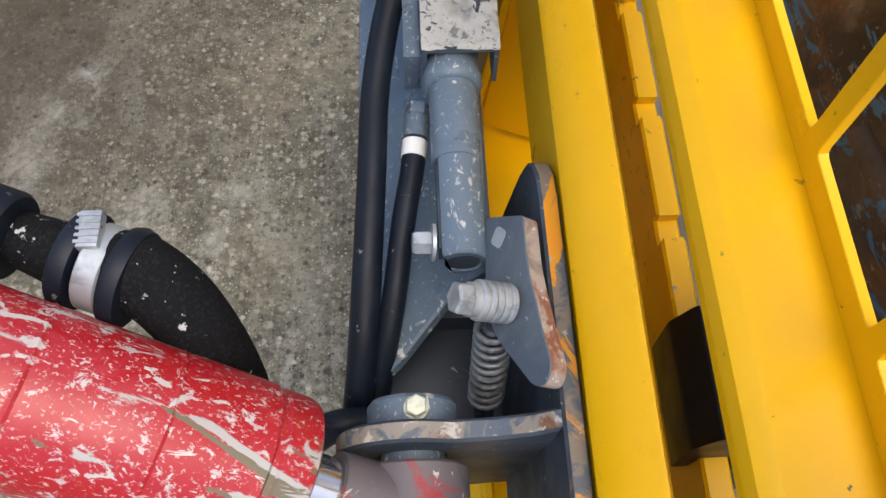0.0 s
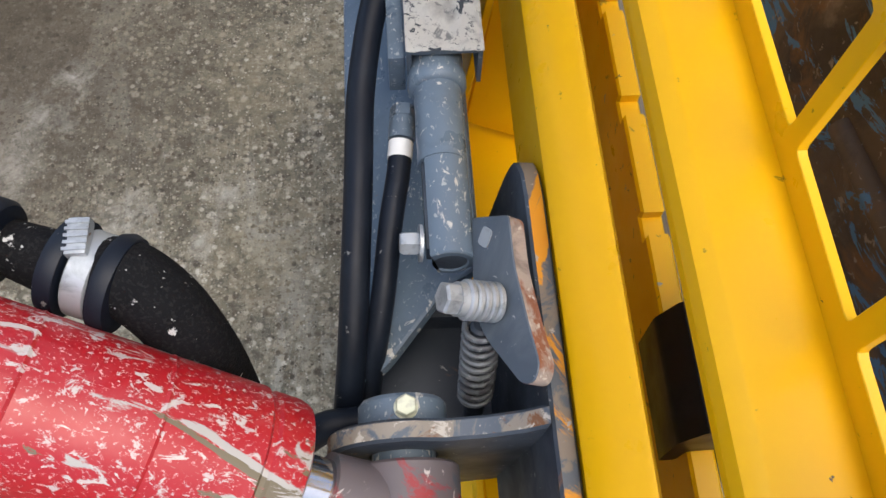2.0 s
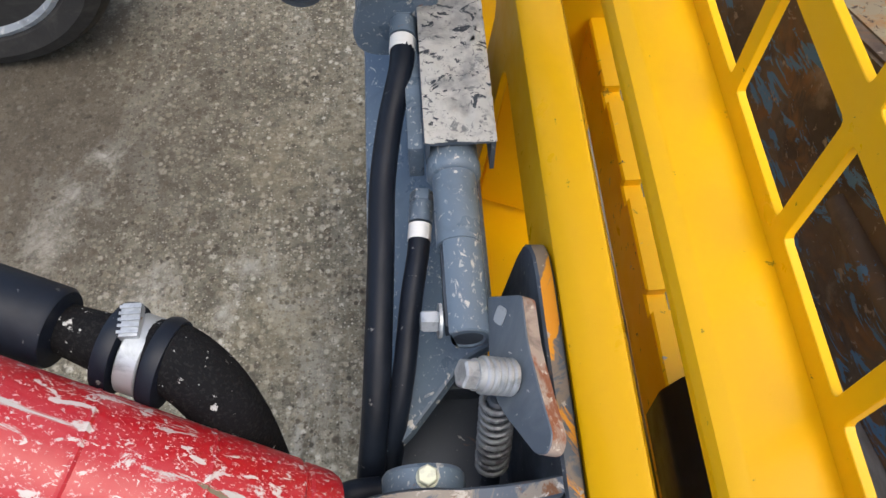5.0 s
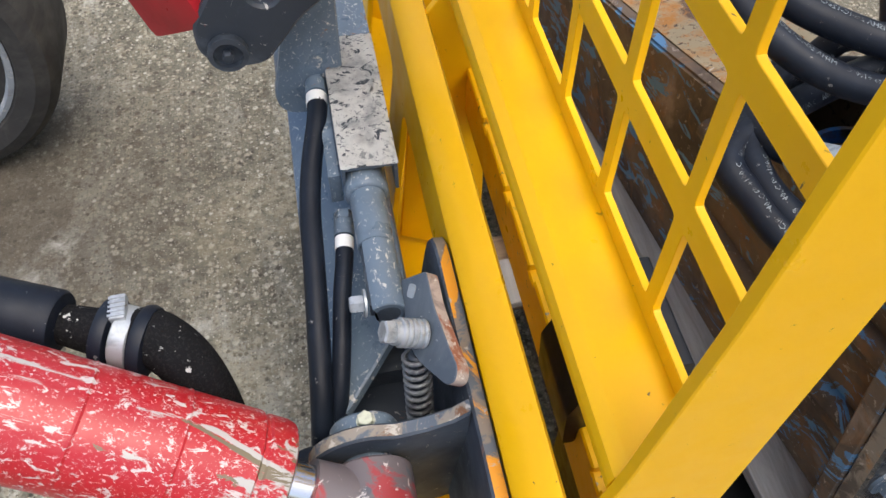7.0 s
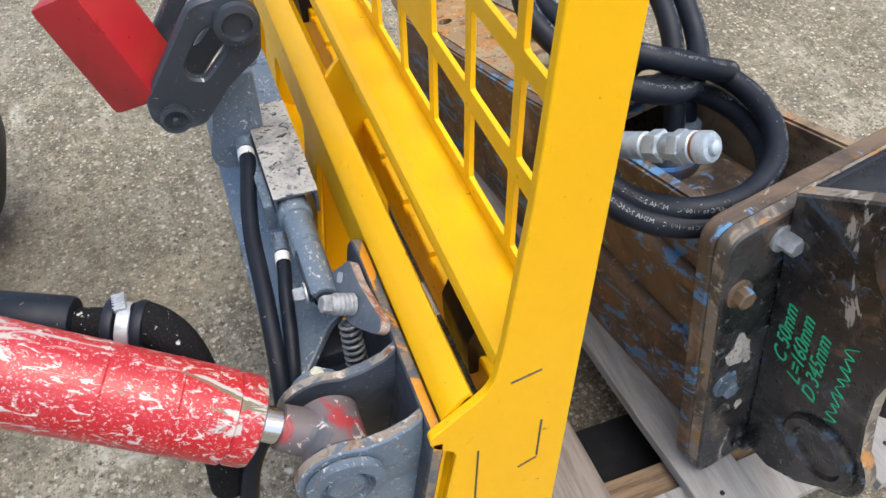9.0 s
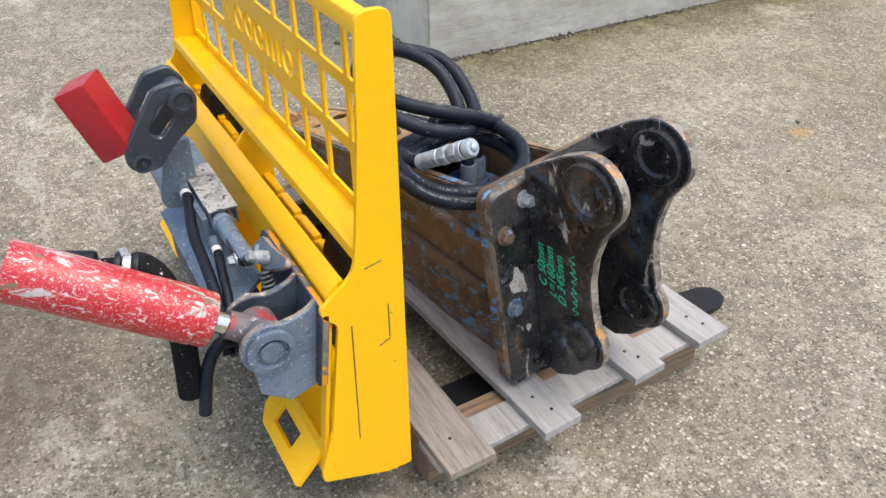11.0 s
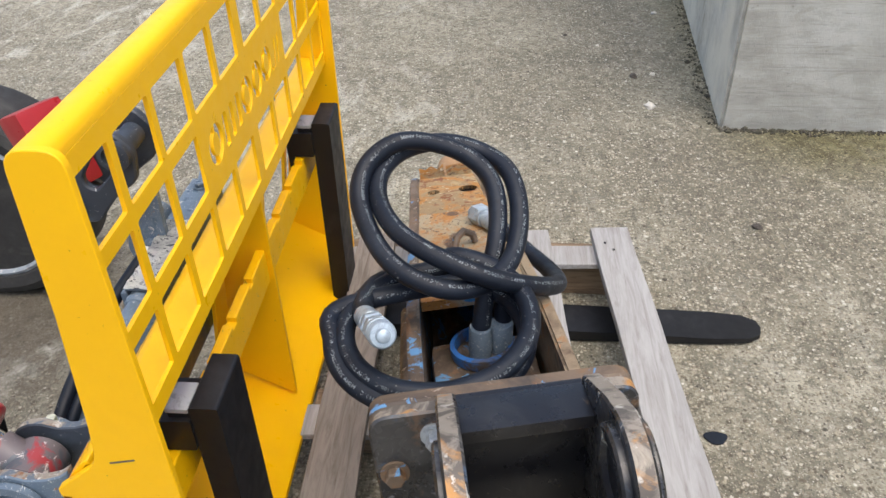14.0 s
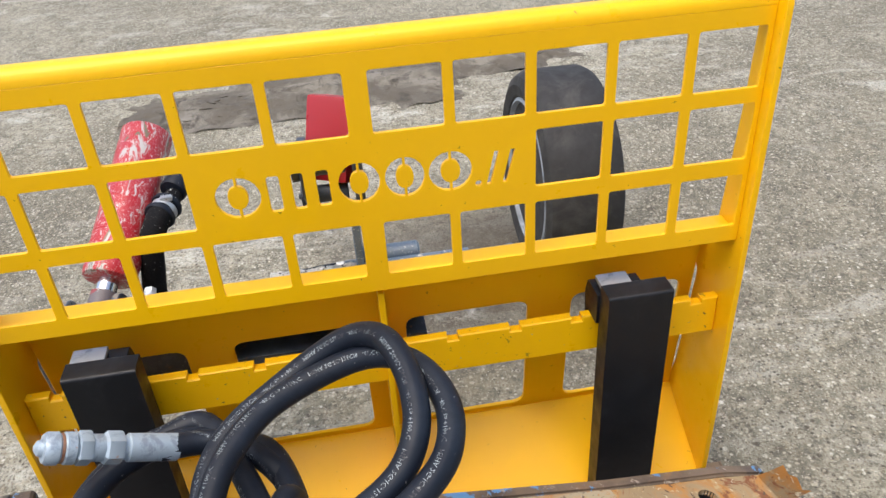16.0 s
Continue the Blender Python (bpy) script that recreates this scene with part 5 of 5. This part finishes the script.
bm = box(-0.042, 0.042, -0.034, 0.034, 0, 0.15, 0.010)
bm.transform(aim((-0.315, 0.522, 0.690), (-0.415, 0.575, 0.960)))
part("boom_tube", bm, red_plain, boom, "dark red square boom tube")
wheel = thing("loader_front_wheel", "dark worn loader tyre on a grey slotted steel rim", "wheel", pose(-0.958, 1.14, 0.290))
RY = Matrix.Rotation(radians(90), 4, "X")
part("tyre", lathe([(0.212, -0.085), (0.222, -0.098), (0.252, -0.105), (0.275, -0.095), (0.289, -0.070), (0.290, 0.070), (0.275, 0.095), (0.252, 0.105), (0.222, 0.098), (0.212, 0.085)], RY, 64), tyre_rubber, wheel)
rim = part("rim", lathe([(0.213, 0.080), (0.217, 0.094), (0.208, 0.098), (0.198, 0.075), (0.190, 0.060), (0.130, 0.046), (0.075, 0.052), (0.070, 0.064), (0.040, 0.068), (0.005, 0.070)], RY, 48), wheel_grey, wheel, "scuffed grey steel rim")
# the rim is closed; black plates paint the shade inside its slots
for k in range(8):
    a = (k + 0.3) * math.pi / 4
    spin = Matrix.Rotation(a, 4, "Y")
    part("slot_shade", plate(rect(0.140, -0.034, 0.182, 0.034, 0.016, 4), (), 0.004, spin @ Matrix.Translation((0, -0.0605, 0)) @ RY, 0.001), fork_black, rim, "black plate painting the shade inside a rim slot")
    part("wheel_nut", hexagon(0.011, 0.014, spin @ aim((0.100, -0.049, 0), (0.100, -1, 0))), zinc, rim)



# ---- mud, stones and grit on the yard ----
rnd = random.Random(11)


def lump(cx, cy, sx, sy, h, seed, n=28):
    """A low uneven mound with a ragged foot."""
    bm = bmesh.new()
    vs = []
    for i in range(n + 1):
        for j in range(n + 1):
            u, w = i / n * 2 - 1, j / n * 2 - 1
            d = math.hypot(u, w)
            q = Vector((u * 3 + seed, w * 3, seed * 0.7))
            z = h * max(0.0, 1 - d ** 1.4 * (0.9 + 0.5 * noise.noise(q))) * (0.6 + 0.9 * abs(noise.noise(q * 2.3)))
            vs.append(bm.verts.new((cx + u * sx + 0.03 * noise.noise(q * 3), cy + w * sy, z - 0.002)))
    for i in range(n):
        for j in range(n):
            k = i * (n + 1) + j
            bm.faces.new((vs[k], vs[k + 1], vs[k + n + 2], vs[k + n + 1]))
    return bm


mud = painted("damp_mud", (0.10, 0.085, 0.062), 0.9, [((0.19, 0.17, 0.135), 5, 0.48, 0.62, 0.6, ONE), ((0.05, 0.042, 0.03), 9, 0.52, 0.64, 0.8, ONE)], 0.15, bump_scale=40, bump_strength=0.8)
for spec in ((-2.55, 0.55, 0.34, 0.55, 0.055, 2.0), (-2.72, 1.25, 0.26, 0.50, 0.05, 5.0), (-2.42, 0.0, 0.22, 0.40, 0.03, 8.0)):
    solo("mud_bank", lump(*spec), mud, "low bank of damp brown mud scraped up on the yard", "mud", kind="stuff")
stone_tones = [painted("pale_stone", (0.55, 0.52, 0.45), 0.8, [((0.35, 0.32, 0.27), 20, 0.5, 0.65, 0.5, ONE)], 0.1), painted("dark_stone", (0.06, 0.05, 0.04), 0.8, [((0.12, 0.10, 0.08), 20, 0.5, 0.65, 0.5, ONE)], 0.1)]
for k, (x, y, r, tone) in enumerate(((0.980, 2.575, 0.022, 1), (1.005, 2.288, 0.030, 0), (1.06, 2.60, 0.016, 0), (1.207, 1.458, 0.020, 1), (0.72, 3.05, 0.014, 1), (1.18, 3.35, 0.018, 0), (0.86, 2.92, 0.012, 0), (2.20, 0.80, 0.014, 1), (1.60, 1.25, 0.010, 0), (1.85, 0.55, 0.010, 1), (1.35, 0.30, 0.009, 0), (-0.72, -0.25, 0.009, 1))):
    bm = bmesh.new()
    bmesh.ops.create_icosphere(bm, subdivisions=2, radius=r)
    for v in bm.verts:
        v.co *= 0.75 + 0.5 * noise.noise(v.co / r * 1.3 + Vector((k * 3.1, 0, 0)))
        v.co.z = max(-r * 0.2, v.co.z * 0.55)
    solo("stone", bm, stone_tones[tone], ("small pale stone" if tone == 0 else "small dark stone") + " lying loose on the concrete yard", "stone", "loose stones on the yard", m=pose(x, y, r * 0.2, 0, 0, 37 * k), smooth=0)
spot = rounded([(0.905 + 0.026 * math.cos(a) * (1 + 0.2 * math.sin(3 * a)), 0.616 + 0.019 * math.sin(a)) for a in [k * math.pi / 6 for k in range(12)]], 0.004, 2)
solo("oil_cap", plate(spot, (), 0.004, Matrix.Translation((0, 0, 0.001)), 0.001), rubber, "flat black rubber scrap lying on the concrete", "scrap")
bm = bmesh.new()
for k in range(2600):
    if k % 4:
        along = rnd.random() ** 1.5 * 4.2
        q = W0 + WX * along - WY * abs(rnd.gauss(0.0, 0.012 + 0.016 * abs(math.sin(along * 5.3) * math.sin(along * 1.7))))
    else:
        q = W0 + WY * (rnd.random() * 2.5) - WX * abs(rnd.gauss(0.0, 0.025))
    r = rnd.uniform(0.002, 0.0065) * (2.6 if rnd.random() < 0.06 else 1)
    bmesh.ops.create_icosphere(bm, subdivisions=1, radius=r, matrix=Matrix.Translation((q.x, q.y, r * 0.15)) @ pose(0, 0, 0, rnd.uniform(0, 90), rnd.uniform(0, 90), 0) @ Matrix.Diagonal((1, rnd.uniform(0.5, 1), rnd.uniform(0.4, 0.9), 1)))
moss = painted("mossy_grit", (0.075, 0.070, 0.045), 0.95, [((0.045, 0.04, 0.03), 8, 0.45, 0.6, 0.5, ONE), ((0.17, 0.155, 0.12), 30, 0.55, 0.65, 0.5, ONE)], 0.2)
solo("grit_line", bm, moss, "dark mossy grit gathered along the foot of the wall", "grit", kind="stuff", smooth=0)
